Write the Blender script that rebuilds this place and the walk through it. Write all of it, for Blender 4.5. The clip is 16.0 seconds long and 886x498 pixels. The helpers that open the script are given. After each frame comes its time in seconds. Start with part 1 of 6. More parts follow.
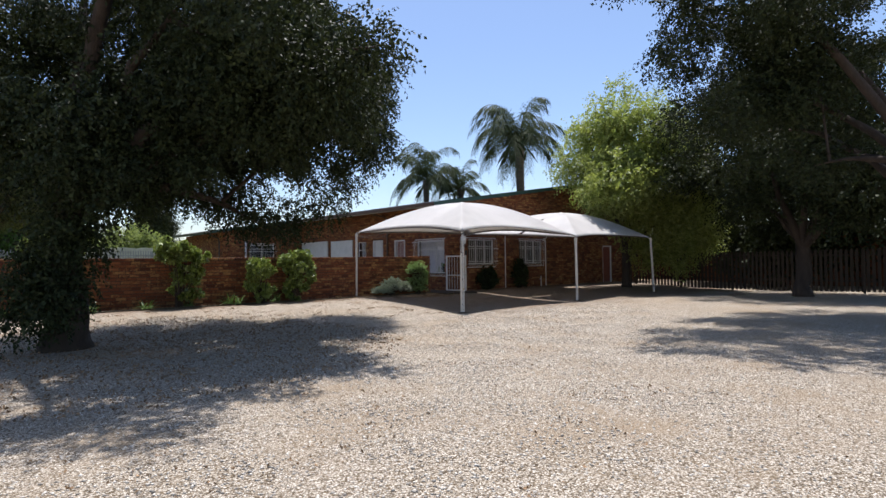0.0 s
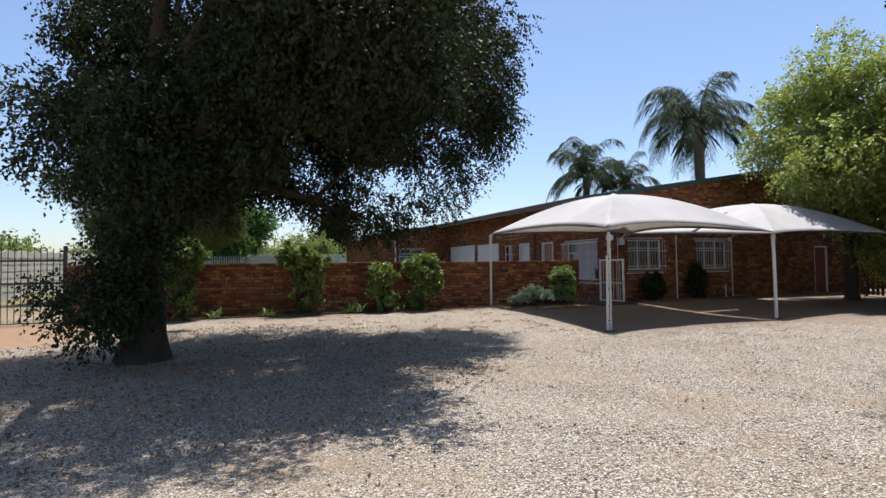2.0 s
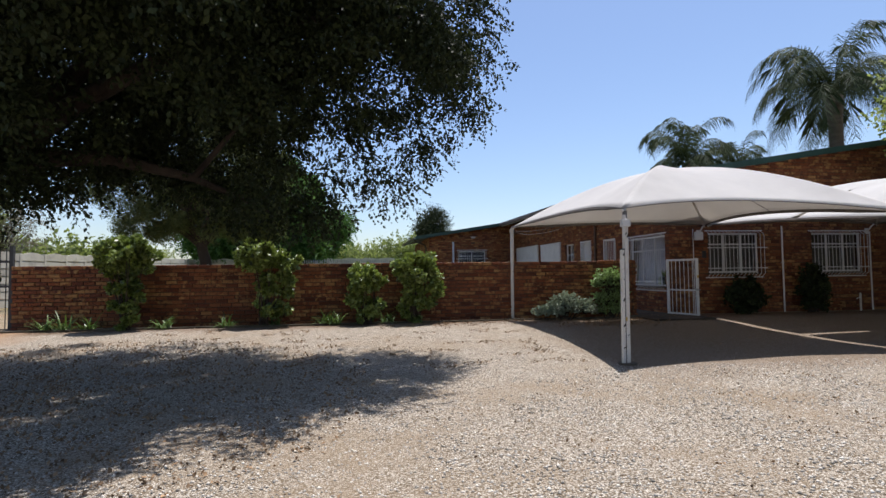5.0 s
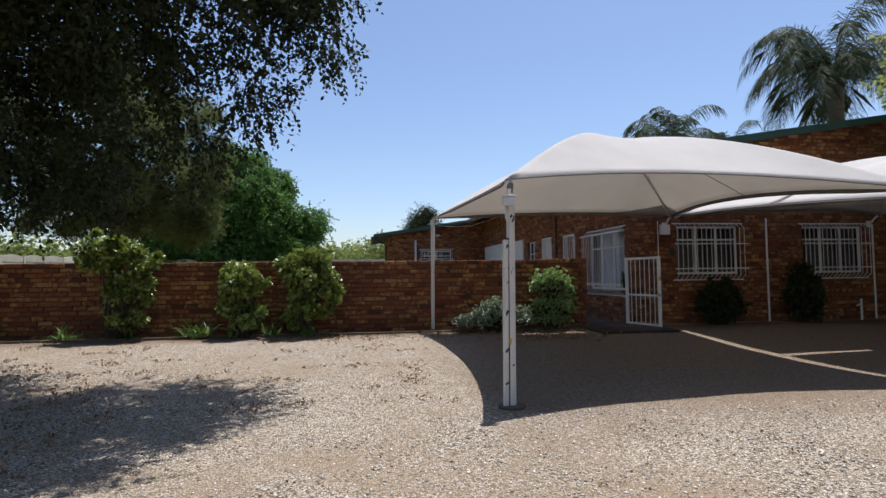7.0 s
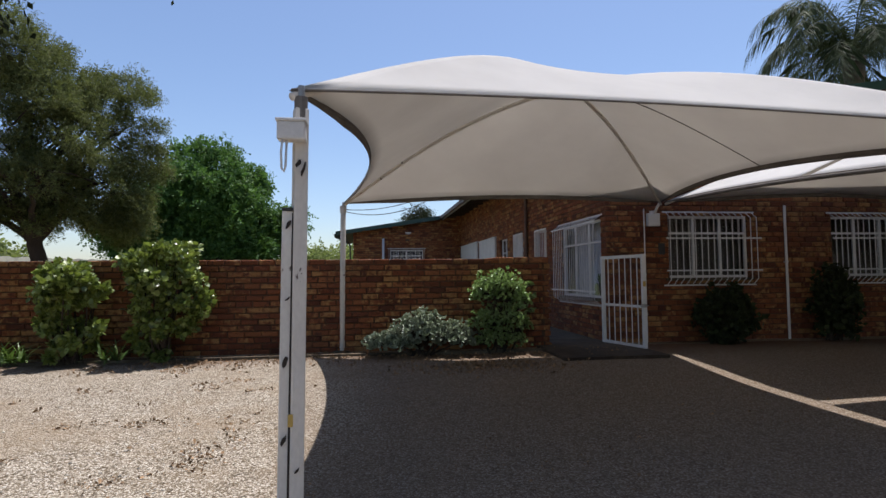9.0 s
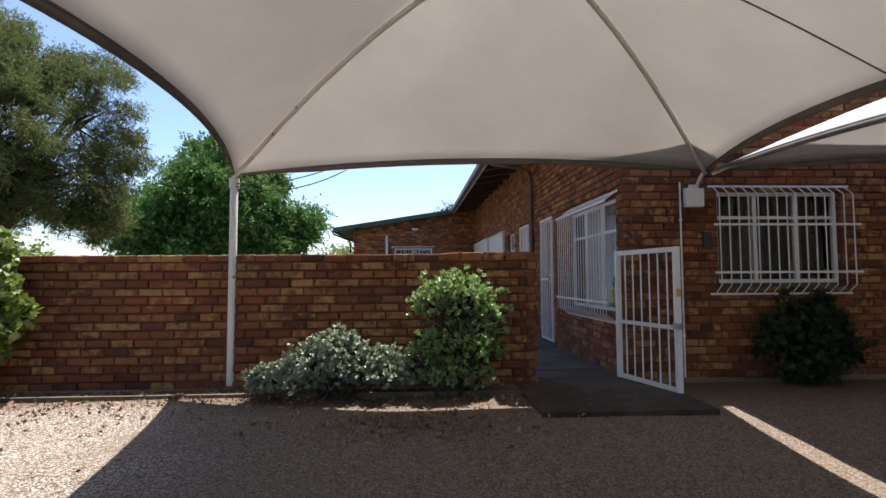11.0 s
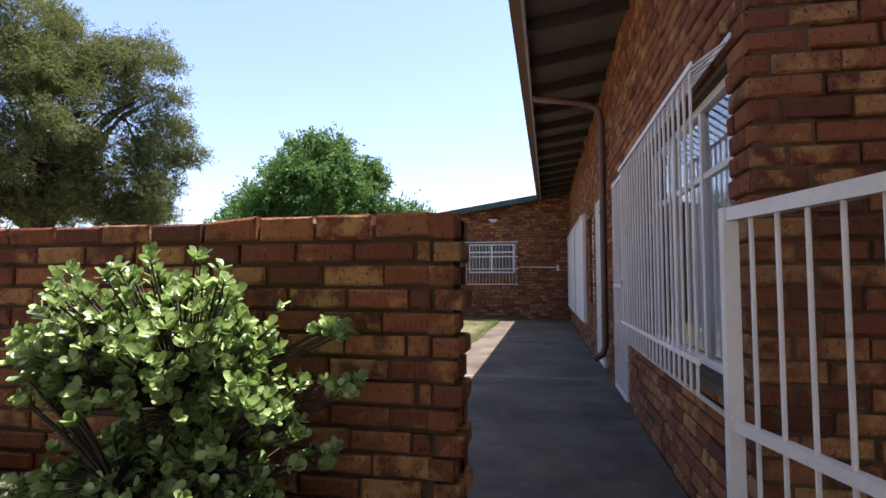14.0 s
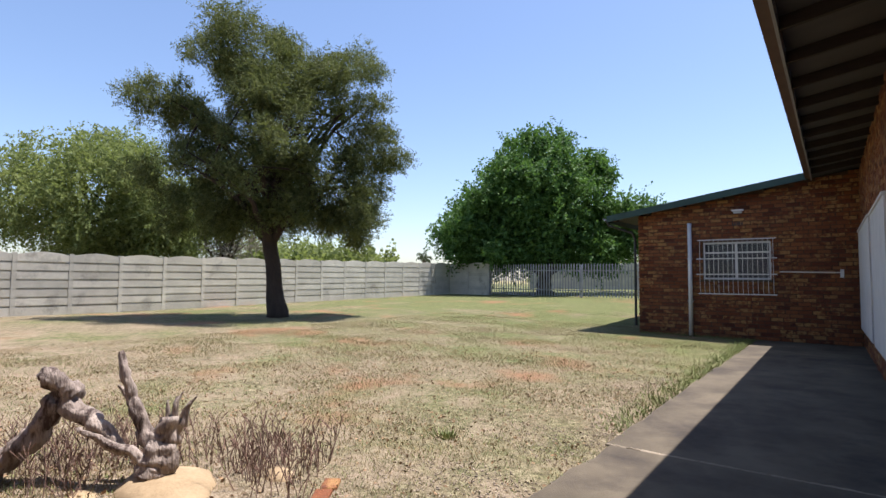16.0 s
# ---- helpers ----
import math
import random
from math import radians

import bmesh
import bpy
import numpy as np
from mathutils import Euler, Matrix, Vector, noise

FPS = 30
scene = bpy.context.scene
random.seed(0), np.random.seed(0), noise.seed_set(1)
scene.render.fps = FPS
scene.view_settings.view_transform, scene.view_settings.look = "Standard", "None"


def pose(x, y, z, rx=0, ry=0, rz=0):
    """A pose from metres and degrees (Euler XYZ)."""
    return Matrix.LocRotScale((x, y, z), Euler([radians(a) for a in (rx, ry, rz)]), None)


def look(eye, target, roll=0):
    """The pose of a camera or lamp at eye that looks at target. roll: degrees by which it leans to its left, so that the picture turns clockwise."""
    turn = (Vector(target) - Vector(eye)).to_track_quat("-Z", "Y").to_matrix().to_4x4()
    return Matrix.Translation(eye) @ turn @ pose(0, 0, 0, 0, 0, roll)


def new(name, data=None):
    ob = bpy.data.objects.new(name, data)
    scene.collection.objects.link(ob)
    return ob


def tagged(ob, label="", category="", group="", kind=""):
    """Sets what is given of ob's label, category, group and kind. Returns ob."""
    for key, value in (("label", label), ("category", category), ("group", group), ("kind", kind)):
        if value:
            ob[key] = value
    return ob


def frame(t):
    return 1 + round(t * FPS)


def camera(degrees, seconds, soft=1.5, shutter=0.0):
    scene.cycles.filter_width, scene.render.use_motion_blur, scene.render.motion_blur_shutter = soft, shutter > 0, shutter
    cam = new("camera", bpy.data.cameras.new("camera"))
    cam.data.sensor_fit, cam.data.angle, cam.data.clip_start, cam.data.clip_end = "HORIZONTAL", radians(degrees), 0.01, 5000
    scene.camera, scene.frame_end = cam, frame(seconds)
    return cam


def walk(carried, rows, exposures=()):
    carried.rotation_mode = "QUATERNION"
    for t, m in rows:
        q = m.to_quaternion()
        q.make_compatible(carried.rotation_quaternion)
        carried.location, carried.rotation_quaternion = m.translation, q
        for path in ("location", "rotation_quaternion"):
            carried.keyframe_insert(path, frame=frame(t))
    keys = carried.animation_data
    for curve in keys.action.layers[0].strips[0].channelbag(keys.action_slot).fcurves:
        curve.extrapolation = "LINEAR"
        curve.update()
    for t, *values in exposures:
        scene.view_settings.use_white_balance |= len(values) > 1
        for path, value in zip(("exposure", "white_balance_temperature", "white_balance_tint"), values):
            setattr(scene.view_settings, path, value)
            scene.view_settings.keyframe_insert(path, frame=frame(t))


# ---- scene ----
cam = camera(79.4, 16.0)
METRES, EYE, TILT, LEAN, TURN = 23.6, 1.44, 0.0, 0.0, -38.3
ROWS = [
    (0.0, 0.0, 0.0, 0.0, 0.01, 1.2, 0.67),
    (0.5, 0.0069, 0.0279, -0.0, 4.47, 1.45, 0.67),
    (1.0, 0.0145, 0.0566, 0.0002, 8.62, 1.61, 0.69),
    (1.5, 0.023, 0.0842, -0.0005, 13.14, 1.81, 0.69),
    (2.0, 0.0315, 0.1123, -0.001, 18.09, 1.97, 0.72),
    (2.5, 0.0413, 0.1408, -0.0013, 21.33, 2.12, 0.78),
    (3.0, 0.0517, 0.1701, -0.0019, 24.91, 2.24, 0.78),
    (5.5, 0.1059, 0.3293, -0.0057, 30.55, 2.67, 0.69),
    (6.0, 0.1136, 0.3637, -0.006, 30.65, 2.75, 0.68),
    (6.5, 0.1169, 0.3985, -0.0071, 30.74, 2.82, 0.69),
    (7.0, 0.1181, 0.4331, -0.0068, 30.81, 2.83, 0.66),
    (7.5, 0.1168, 0.4671, -0.0067, 30.98, 2.87, 0.67),
    (8.0, 0.1161, 0.5005, -0.0069, 30.97, 2.92, 0.67),
    (8.5, 0.1128, 0.534, -0.0071, 31.05, 2.98, 0.61),
    (9.0, 0.1097, 0.567, -0.0059, 31.18, 2.99, 0.57),
    (11.5, 0.0852, 0.7257, -0.0047, 37.36, 3.19, 0.31),
    (12.0, 0.0781, 0.756, -0.004, 38.94, 3.23, 0.29),
    (12.5, 0.0716, 0.7858, -0.0041, 39.8, 3.3, 0.26),
    (13.0, 0.0632, 0.8159, -0.0055, 41.59, 3.32, 0.21),
    (13.5, 0.0542, 0.8456, -0.0045, 44.38, 3.35, 0.15),
    (14.0, 0.0429, 0.8734, -0.0038, 49.73, 3.34, 0.04),
    (14.5, 0.0311, 0.8981, -0.0015, 55.1, 3.32, -0.04),
    (15.0, 0.0194, 0.9209, 0.0018, 60.55, 3.33, -0.16),
    (15.5, 0.0049, 0.9398, 0.002, 67.85, 3.32, -0.28),
    (16.0, -0.0128, 0.9542, 0.0026, 74.82, 3.35, -0.5),
]
EXPOSURES = [(0.0, 0.66, 6200, 15), (3.0, 0.58, 6200, 15), (5.5, 0.5, 6200, 15), (8.5, 0.42, 6200, 15), (11.5, 1.35, 6200, 15), (12.5, 1.65, 6200, 15), (14.0, 1.5, 6450, 24), (15.0, 1.25, 6400, 22), (16.0, 0.92, 6250, 17)]
walk(cam, [(t, pose(0, 0, EYE, TILT, LEAN, TURN) @ pose(METRES * x, METRES * y, METRES * z, 90 + pitch, roll, yaw)) for t, x, y, z, yaw, pitch, roll in ROWS], EXPOSURES)

# ---- world and sun ----
SUN = Vector((0.168, 0.242, 1.0)).normalized()
world = bpy.data.worlds.new("world")
scene.world = world
world.use_nodes = True
wn = world.node_tree
sky = wn.nodes.new("ShaderNodeTexSky")
sky.sky_type, sky.sun_disc = 'NISHITA', False
sky.sun_elevation = math.asin(SUN.z)
sky.sun_rotation = math.atan2(SUN.x, SUN.y)
sky.altitude, sky.air_density, sky.dust_density, sky.ozone_density = 900, 1.2, 1.7, 2.4
wn.links.new(sky.outputs[0], wn.nodes["Background"].inputs[0])
wn.nodes["Background"].inputs[1].default_value = 0.106
lamp = bpy.data.lights.new("sun", 'SUN')
lamp.energy, lamp.angle, lamp.color = 5.0, radians(0.5), (1.0, 0.965, 0.91)
sun_ob = new("sun", lamp)
sun_ob.matrix_world = look((0, 0, 60), Vector((0, 0, 60)) - SUN)


# ---- materials ----
def nodes_of(name):
    m = bpy.data.materials.new(name)
    m.use_nodes = True
    t = m.node_tree
    return m, t, t.nodes["Principled BSDF"]


def ramp(t, fac, stops):
    r = t.nodes.new("ShaderNodeValToRGB")
    e = r.color_ramp.elements
    while len(e) < len(stops):
        e.new(0.5)
    for k, (p, c) in enumerate(stops):
        e[k].position, e[k].color = p, (*c, 1)
    t.links.new(fac, r.inputs[0])
    return r.outputs[0]


def tex(t, kind, vec, scale, detail=4.0, rough=0.6):
    n = t.nodes.new(kind)
    n.inputs["Scale"].default_value = scale
    if kind == "ShaderNodeTexNoise":
        n.inputs["Detail"].default_value, n.inputs["Roughness"].default_value = detail, rough
    t.links.new(vec, n.inputs["Vector"])
    return n


def mixc(t, fac, a, b, how='MIX'):
    m = t.nodes.new("ShaderNodeMix")
    m.data_type, m.blend_type = 'RGBA', how
    for sock, v in ((m.inputs[0], fac), (m.inputs[6], a), (m.inputs[7], b)):
        if isinstance(v, (int, float)):
            sock.default_value = v
        elif isinstance(v, tuple):
            sock.default_value = (*v, 1)
        else:
            t.links.new(v, sock)
    return m.outputs[2]


def maths(t, op, a, b=0.0):
    m = t.nodes.new("ShaderNodeMath")
    m.operation = op
    for sock, v in zip(m.inputs, (a, b)):
        if isinstance(v, (int, float)):
            sock.default_value = v
        else:
            t.links.new(v, sock)
    return m.outputs[0]


def bumped(t, b, height, strength, dist):
    n = t.nodes.new("ShaderNodeBump")
    n.inputs["Strength"].default_value, n.inputs["Distance"].default_value = strength, dist
    t.links.new(height, n.inputs["Height"])
    t.links.new(n.outputs[0], b.inputs["Normal"])


def place_of(t, stretch=(1, 1, 1), by_object=True):
    """World position, shifted for every object, so that alike pieces differ."""
    g = t.nodes.new("ShaderNodeNewGeometry")
    m = t.nodes.new("ShaderNodeMapping")
    m.inputs["Scale"].default_value = stretch
    t.links.new(g.outputs["Position"], m.inputs["Vector"])
    return m.outputs[0], g


def surf(name, dark, light, scale=6.0, rough=0.7, grain=60.0, bump=0.3, depth=0.004, metal=0.0, stretch=(1, 1, 1), vary=0.0, island=False, stain=None, stain_at=(0.55, 0.7), stain_scale=1.5, spec=0.4):
    m, t, b = nodes_of(name)
    vec, geo = place_of(t, stretch)
    big, small = tex(t, "ShaderNodeTexNoise", vec, scale), tex(t, "ShaderNodeTexNoise", vec, grain, 3.0)
    col = ramp(t, big.outputs[0], [(0.3, dark), (0.7, light)])
    col = mixc(t, 0.35, col, mixc(t, small.outputs[0], tuple(v * 0.6 for v in dark), tuple(min(1, v * 1.15) for v in light)))
    if stain:
        st = tex(t, "ShaderNodeTexNoise", vec, stain_scale, 6.0, 0.7)
        col = mixc(t, ramp(t, st.outputs[0], [(stain_at[0], (0, 0, 0)), (stain_at[1], (1, 1, 1))]), col, stain)
    if vary:
        rnd = geo.outputs["Random Per Island"] if island else t.nodes.new("ShaderNodeObjectInfo").outputs["Random"]
        hs = t.nodes.new("ShaderNodeHueSaturation")
        t.links.new(maths(t, 'ADD', maths(t, 'MULTIPLY', rnd, 2 * vary), 1 - vary), hs.inputs["Value"])
        t.links.new(col, hs.inputs["Color"])
        col = hs.outputs[0]
    t.links.new(col, b.inputs["Base Color"])
    b.inputs["Roughness"].default_value, b.inputs["Metallic"].default_value = rough, metal
    b.inputs["Specular IOR Level"].default_value = spec
    bumped(t, b, small.outputs[0], bump, depth)
    return m


def brick_material(name, island):
    """Rustic clay stock bricks: red, brown and straw, spotted, each its own."""
    m, t, b = nodes_of(name)
    vec, geo = place_of(t)
    rnd = geo.outputs["Random Per Island"] if island else t.nodes.new("ShaderNodeObjectInfo").outputs["Random"]
    body = ramp(t, rnd, [(0.0, (0.090, 0.032, 0.018)), (0.2, (0.150, 0.048, 0.023)), (0.5, (0.205, 0.068, 0.028)), (0.78, (0.240, 0.086, 0.034)), (1.0, (0.270, 0.112, 0.045))])
    shift = t.nodes.new("ShaderNodeVectorMath")
    shift.operation = 'ADD'
    spread_out = t.nodes.new("ShaderNodeCombineXYZ")
    t.links.new(maths(t, 'MULTIPLY', rnd, 41.0), spread_out.inputs[0])
    t.links.new(vec, shift.inputs[0])
    t.links.new(spread_out.outputs[0], shift.inputs[1])
    cloud = tex(t, "ShaderNodeTexNoise", shift.outputs[0], 9.0, 4.0, 0.6)
    other = maths(t, 'FRACT', maths(t, 'MULTIPLY', rnd, 17.31), 0.0)
    # some bricks are straw nearly all over, most at one end only, some not at all
    reach = maths(t, 'ADD', cloud.outputs[0], maths(t, 'MULTIPLY', maths(t, 'SUBTRACT', other, 0.5), 0.42))
    straw = mixc(t, cloud.outputs[0], (0.31, 0.142, 0.052), (0.46, 0.278, 0.108))
    col = mixc(t, ramp(t, reach, [(0.55, (0, 0, 0)), (0.70, (0.8, 0.8, 0.8))]), body, straw)
    col = mixc(t, ramp(t, cloud.outputs[0], [(0.30, (0.8, 0.8, 0.8)), (0.42, (0, 0, 0))]), col, (0.070, 0.032, 0.024))
    # dark pits drawn out upright
    tall = t.nodes.new("ShaderNodeMapping")
    tall.inputs["Scale"].default_value = (1.0, 1.0, 0.42)
    t.links.new(vec, tall.inputs[0])
    spots = tex(t, "ShaderNodeTexNoise", tall.outputs[0], 105.0, 3.0, 0.6)
    col = mixc(t, ramp(t, spots.outputs[0], [(0.33, (0.95, 0.95, 0.95)), (0.40, (0, 0, 0))]), col, (0.03, 0.016, 0.012))
    wide = tex(t, "ShaderNodeTexNoise", vec, 0.8, 5.0, 0.65)
    col = mixc(t, ramp(t, wide.outputs[0], [(0.44, (0, 0, 0)), (0.70, (0.6, 0.6, 0.6))]), col, (0.11, 0.048, 0.03))
    t.links.new(col, b.inputs["Base Color"])
    b.inputs["Roughness"].default_value = 0.85
    b.inputs["Specular IOR Level"].default_value = 0.25
    bumped(t, b, maths(t, 'ADD', spots.outputs[0], maths(t, 'MULTIPLY', cloud.outputs[0], 2.0)), 0.9, 0.010)
    return m


def gravel_material():
    """Pale crushed gravel, with sand and brown earth showing through in patches."""
    m, t, b = nodes_of("gravel")
    vec, geo = place_of(t)
    warp = tex(t, "ShaderNodeTexNoise", vec, 18.0, 2.0)
    wv = t.nodes.new("ShaderNodeVectorMath")
    wv.operation = 'MULTIPLY_ADD'
    t.links.new(warp.outputs["Color"], wv.inputs[0])
    wv.inputs[1].default_value = (0.03, 0.03, 0.03)
    t.links.new(vec, wv.inputs[2])
    v1 = tex(t, "ShaderNodeTexVoronoi", wv.outputs[0], 66.0)
    v2 = tex(t, "ShaderNodeTexVoronoi", vec, 150.0)
    sep = t.nodes.new("ShaderNodeSeparateColor")
    t.links.new(v1.outputs["Color"], sep.inputs[0])
    stones = ramp(t, sep.outputs[0], [(0.0, (0.150, 0.122, 0.088)), (0.2, (0.330, 0.280, 0.212)), (0.5, (0.500, 0.438, 0.345)), (0.8, (0.615, 0.550, 0.450)), (1.0, (0.750, 0.690, 0.590))])
    gaps = ramp(t, v1.outputs["Distance"], [(0.30, (1, 1, 1)), (0.74, (0.30, 0.25, 0.19))])
    stones = mixc(t, 1.0, stones, gaps, 'MULTIPLY')
    fine = tex(t, "ShaderNodeTexNoise", vec, 120.0, 3.0)
    sand = ramp(t, fine.outputs[0], [(0.3, (0.199, 0.142, 0.085)), (0.7, (0.355, 0.275, 0.182))])
    patch = tex(t, "ShaderNodeTexNoise", vec, 0.55, 6.0, 0.65)
    col = mixc(t, ramp(t, patch.outputs[0], [(0.47, (0, 0, 0)), (0.68, (0.8, 0.8, 0.8))]), stones, sand)
    litter = tex(t, "ShaderNodeTexNoise", vec, 9.0, 6.0, 0.75)
    col = mixc(t, ramp(t, litter.outputs[0], [(0.66, (0, 0, 0)), (0.74, (0.7, 0.7, 0.7))]), col, (0.10, 0.065, 0.04))
    # trodden brown earth between the posts and before the house, and along the garden wall
    xyz = t.nodes.new("ShaderNodeSeparateXYZ")
    t.links.new(geo.outputs["Position"], xyz.inputs[0])
    rough_line = maths(t, 'MULTIPLY', maths(t, 'SUBTRACT', patch.outputs[0], 0.5), 2.2)
    in_x = ramp(t, maths(t, 'MULTIPLY', maths(t, 'SUBTRACT', maths(t, 'ADD', xyz.outputs[0], rough_line), 9.3), 0.8), [(0.0, (0, 0, 0)), (0.8, (0.88, 0.88, 0.88))])
    in_y = ramp(t, maths(t, 'MULTIPLY', maths(t, 'SUBTRACT', maths(t, 'ADD', xyz.outputs[1], rough_line), 10.2), 0.55), [(0.0, (0, 0, 0)), (0.9, (1, 1, 1))])
    dirt = mixc(t, fine.outputs[0], (0.098, 0.065, 0.042), (0.235, 0.164, 0.106))
    col = mixc(t, mixc(t, 1.0, in_x, in_y, 'MULTIPLY'), col, mixc(t, 0.30, dirt, stones))
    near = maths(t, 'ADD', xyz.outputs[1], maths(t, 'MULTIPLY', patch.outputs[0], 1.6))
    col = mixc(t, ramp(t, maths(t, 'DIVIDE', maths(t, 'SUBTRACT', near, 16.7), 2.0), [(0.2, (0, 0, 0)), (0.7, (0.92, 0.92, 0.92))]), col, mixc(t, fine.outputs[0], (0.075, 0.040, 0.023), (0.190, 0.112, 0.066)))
    # bare orange-brown earth before the side gate
    gate_side = maths(t, 'MULTIPLY', maths(t, 'SUBTRACT', maths(t, 'SUBTRACT', -0.6, xyz.outputs[0]), rough_line), 0.6)
    far_side = maths(t, 'MULTIPLY', maths(t, 'SUBTRACT', maths(t, 'ADD', xyz.outputs[1], rough_line), 13.0), 0.5)
    col = mixc(t, mixc(t, 1.0, ramp(t, gate_side, [(0.1, (0, 0, 0)), (0.6, (0.85, 0.85, 0.85))]), ramp(t, far_side, [(0.1, (0, 0, 0)), (0.7, (1, 1, 1))]), 'MULTIPLY'), col, mixc(t, fine.outputs[0], (0.25, 0.145, 0.075), (0.42, 0.27, 0.155)))
    t.links.new(col, b.inputs["Base Color"])
    b.inputs["Roughness"].default_value = 0.9
    b.inputs["Specular IOR Level"].default_value = 0.2
    h = maths(t, 'ADD', maths(t, 'MULTIPLY', v1.outputs["Distance"], -1.0), maths(t, 'MULTIPLY', v2.outputs["Distance"], -0.4))
    bumped(t, b, h, 1.0, 0.016)
    return m


def lawn_material():
    """A dry mown lawn: straw and green, with bare red earth."""
    m, t, b = nodes_of("lawn")
    vec, geo = place_of(t)
    coarse, fine = tex(t, "ShaderNodeTexNoise", vec, 14.0, 8.0, 0.85), tex(t, "ShaderNodeTexNoise", vec, 80.0, 4.0, 0.7)
    blades = t.nodes.new("ShaderNodeMix")
    blades.inputs[0].default_value = 0.45
    t.links.new(coarse.outputs[0], blades.inputs[2])
    t.links.new(fine.outputs[0], blades.inputs[3])
    mid = tex(t, "ShaderNodeTexNoise", vec, 0.35, 6.0, 0.7)
    straw = ramp(t, blades.outputs[0], [(0.40, (0.030, 0.020, 0.010)), (0.5, (0.150, 0.120, 0.068)), (0.58, (0.39, 0.325, 0.215))])
    green = ramp(t, blades.outputs[0], [(0.40, (0.018, 0.025, 0.009)), (0.5, (0.085, 0.103, 0.032)), (0.59, (0.25, 0.255, 0.095))])
    xyz = t.nodes.new("ShaderNodeSeparateXYZ")
    t.links.new(geo.outputs["Position"], xyz.inputs[0])
    far = maths(t, 'ADD', mid.outputs[0], maths(t, 'MULTIPLY', maths(t, 'SUBTRACT', xyz.outputs[1], 30.0), 0.012))
    col = mixc(t, ramp(t, far, [(0.38, (0, 0, 0)), (0.58, (0.88, 0.88, 0.88))]), straw, green)
    # pale sandy grit, most of it near the path
    grit = tex(t, "ShaderNodeTexNoise", vec, 1.3, 6.0, 0.75)
    near = maths(t, 'ADD', grit.outputs[0], maths(t, 'MULTIPLY', maths(t, 'SUBTRACT', 25.0, xyz.outputs[1]), 0.030))
    sandy = ramp(t, tex(t, "ShaderNodeTexVoronoi", vec, 55.0).outputs["Distance"], [(0.1, (0.40, 0.32, 0.225)), (0.8, (0.16, 0.115, 0.07))])
    col = mixc(t, ramp(t, near, [(0.55, (0, 0, 0)), (0.70, (0.8, 0.8, 0.8))]), col, sandy)
    bare = tex(t, "ShaderNodeTexNoise", vec, 0.42, 5.0, 0.6)
    shift = t.nodes.new("ShaderNodeMapping")
    shift.inputs["Location"].default_value = (13.0, 4.0, 0)
    t.links.new(vec, shift.inputs[0])
    t.links.new(shift.outputs[0], bare.inputs["Vector"])
    col = mixc(t, ramp(t, bare.outputs[0], [(0.575, (0, 0, 0)), (0.67, (0.85, 0.85, 0.85))]), col, mixc(t, blades.outputs[0], (0.15, 0.07, 0.035), (0.32, 0.175, 0.095)))
    t.links.new(col, b.inputs["Base Color"])
    b.inputs["Roughness"].default_value = 0.95
    b.inputs["Specular IOR Level"].default_value = 0.15
    bumped(t, b, blades.outputs[0], 0.8, 0.02)
    return m


def leaf_material(name, dark, light, glow=0.35, rough=0.45, spec=0.4):
    """Leaves: each its own green, some light coming through."""
    m, t, b = nodes_of(name)
    vec, geo = place_of(t)
    wide = tex(t, "ShaderNodeTexNoise", vec, 0.9, 3.0)
    mixd = maths(t, 'ADD', maths(t, 'MULTIPLY', geo.outputs["Random Per Island"], 0.6), maths(t, 'MULTIPLY', wide.outputs[0], 0.5))
    col = ramp(t, mixd, [(0.2, dark), (0.85, light)])
    t.links.new(col, b.inputs["Base Color"])
    b.inputs["Roughness"].default_value = rough
    b.inputs["Specular IOR Level"].default_value = spec
    tr = t.nodes.new("ShaderNodeBsdfTranslucent")
    t.links.new(mixc(t, 0.5, col, (light[0] * 1.2, light[1] * 1.3, light[2] * 0.6)), tr.inputs[0])
    mx = t.nodes.new("ShaderNodeMixShader")
    mx.inputs[0].default_value = glow
    t.links.new(b.outputs[0], mx.inputs[1])
    t.links.new(tr.outputs[0], mx.inputs[2])
    t.links.new(mx.outputs[0], t.nodes["Material Output"].inputs[0])
    return m


def cloth_material():
    """White shade cloth, a little dusty, that lets some light through."""
    m, t, b = nodes_of("shade_cloth")
    vec, geo = place_of(t)
    big, small = tex(t, "ShaderNodeTexNoise", vec, 0.8, 5.0), tex(t, "ShaderNodeTexNoise", vec, 300.0, 2.0)
    col = ramp(t, big.outputs[0], [(0.3, (0.60, 0.585, 0.56)), (0.7, (0.70, 0.685, 0.655))])
    t.links.new(col, b.inputs["Base Color"])
    b.inputs["Roughness"].default_value = 0.9
    b.inputs["Specular IOR Level"].default_value = 0.1
    bumped(t, b, maths(t, 'ADD', small.outputs[0], maths(t, 'MULTIPLY', big.outputs[0], 8.0)), 0.25, 0.01)
    tr = t.nodes.new("ShaderNodeBsdfTranslucent")
    t.links.new(mixc(t, 1.0, col, (0.97, 0.94, 0.90), 'MULTIPLY'), tr.inputs[0])
    mx = t.nodes.new("ShaderNodeMixShader")
    mx.inputs[0].default_value = 0.42
    t.links.new(b.outputs[0], mx.inputs[1])
    t.links.new(tr.outputs[0], mx.inputs[2])
    t.links.new(mx.outputs[0], t.nodes["Material Output"].inputs[0])
    return m


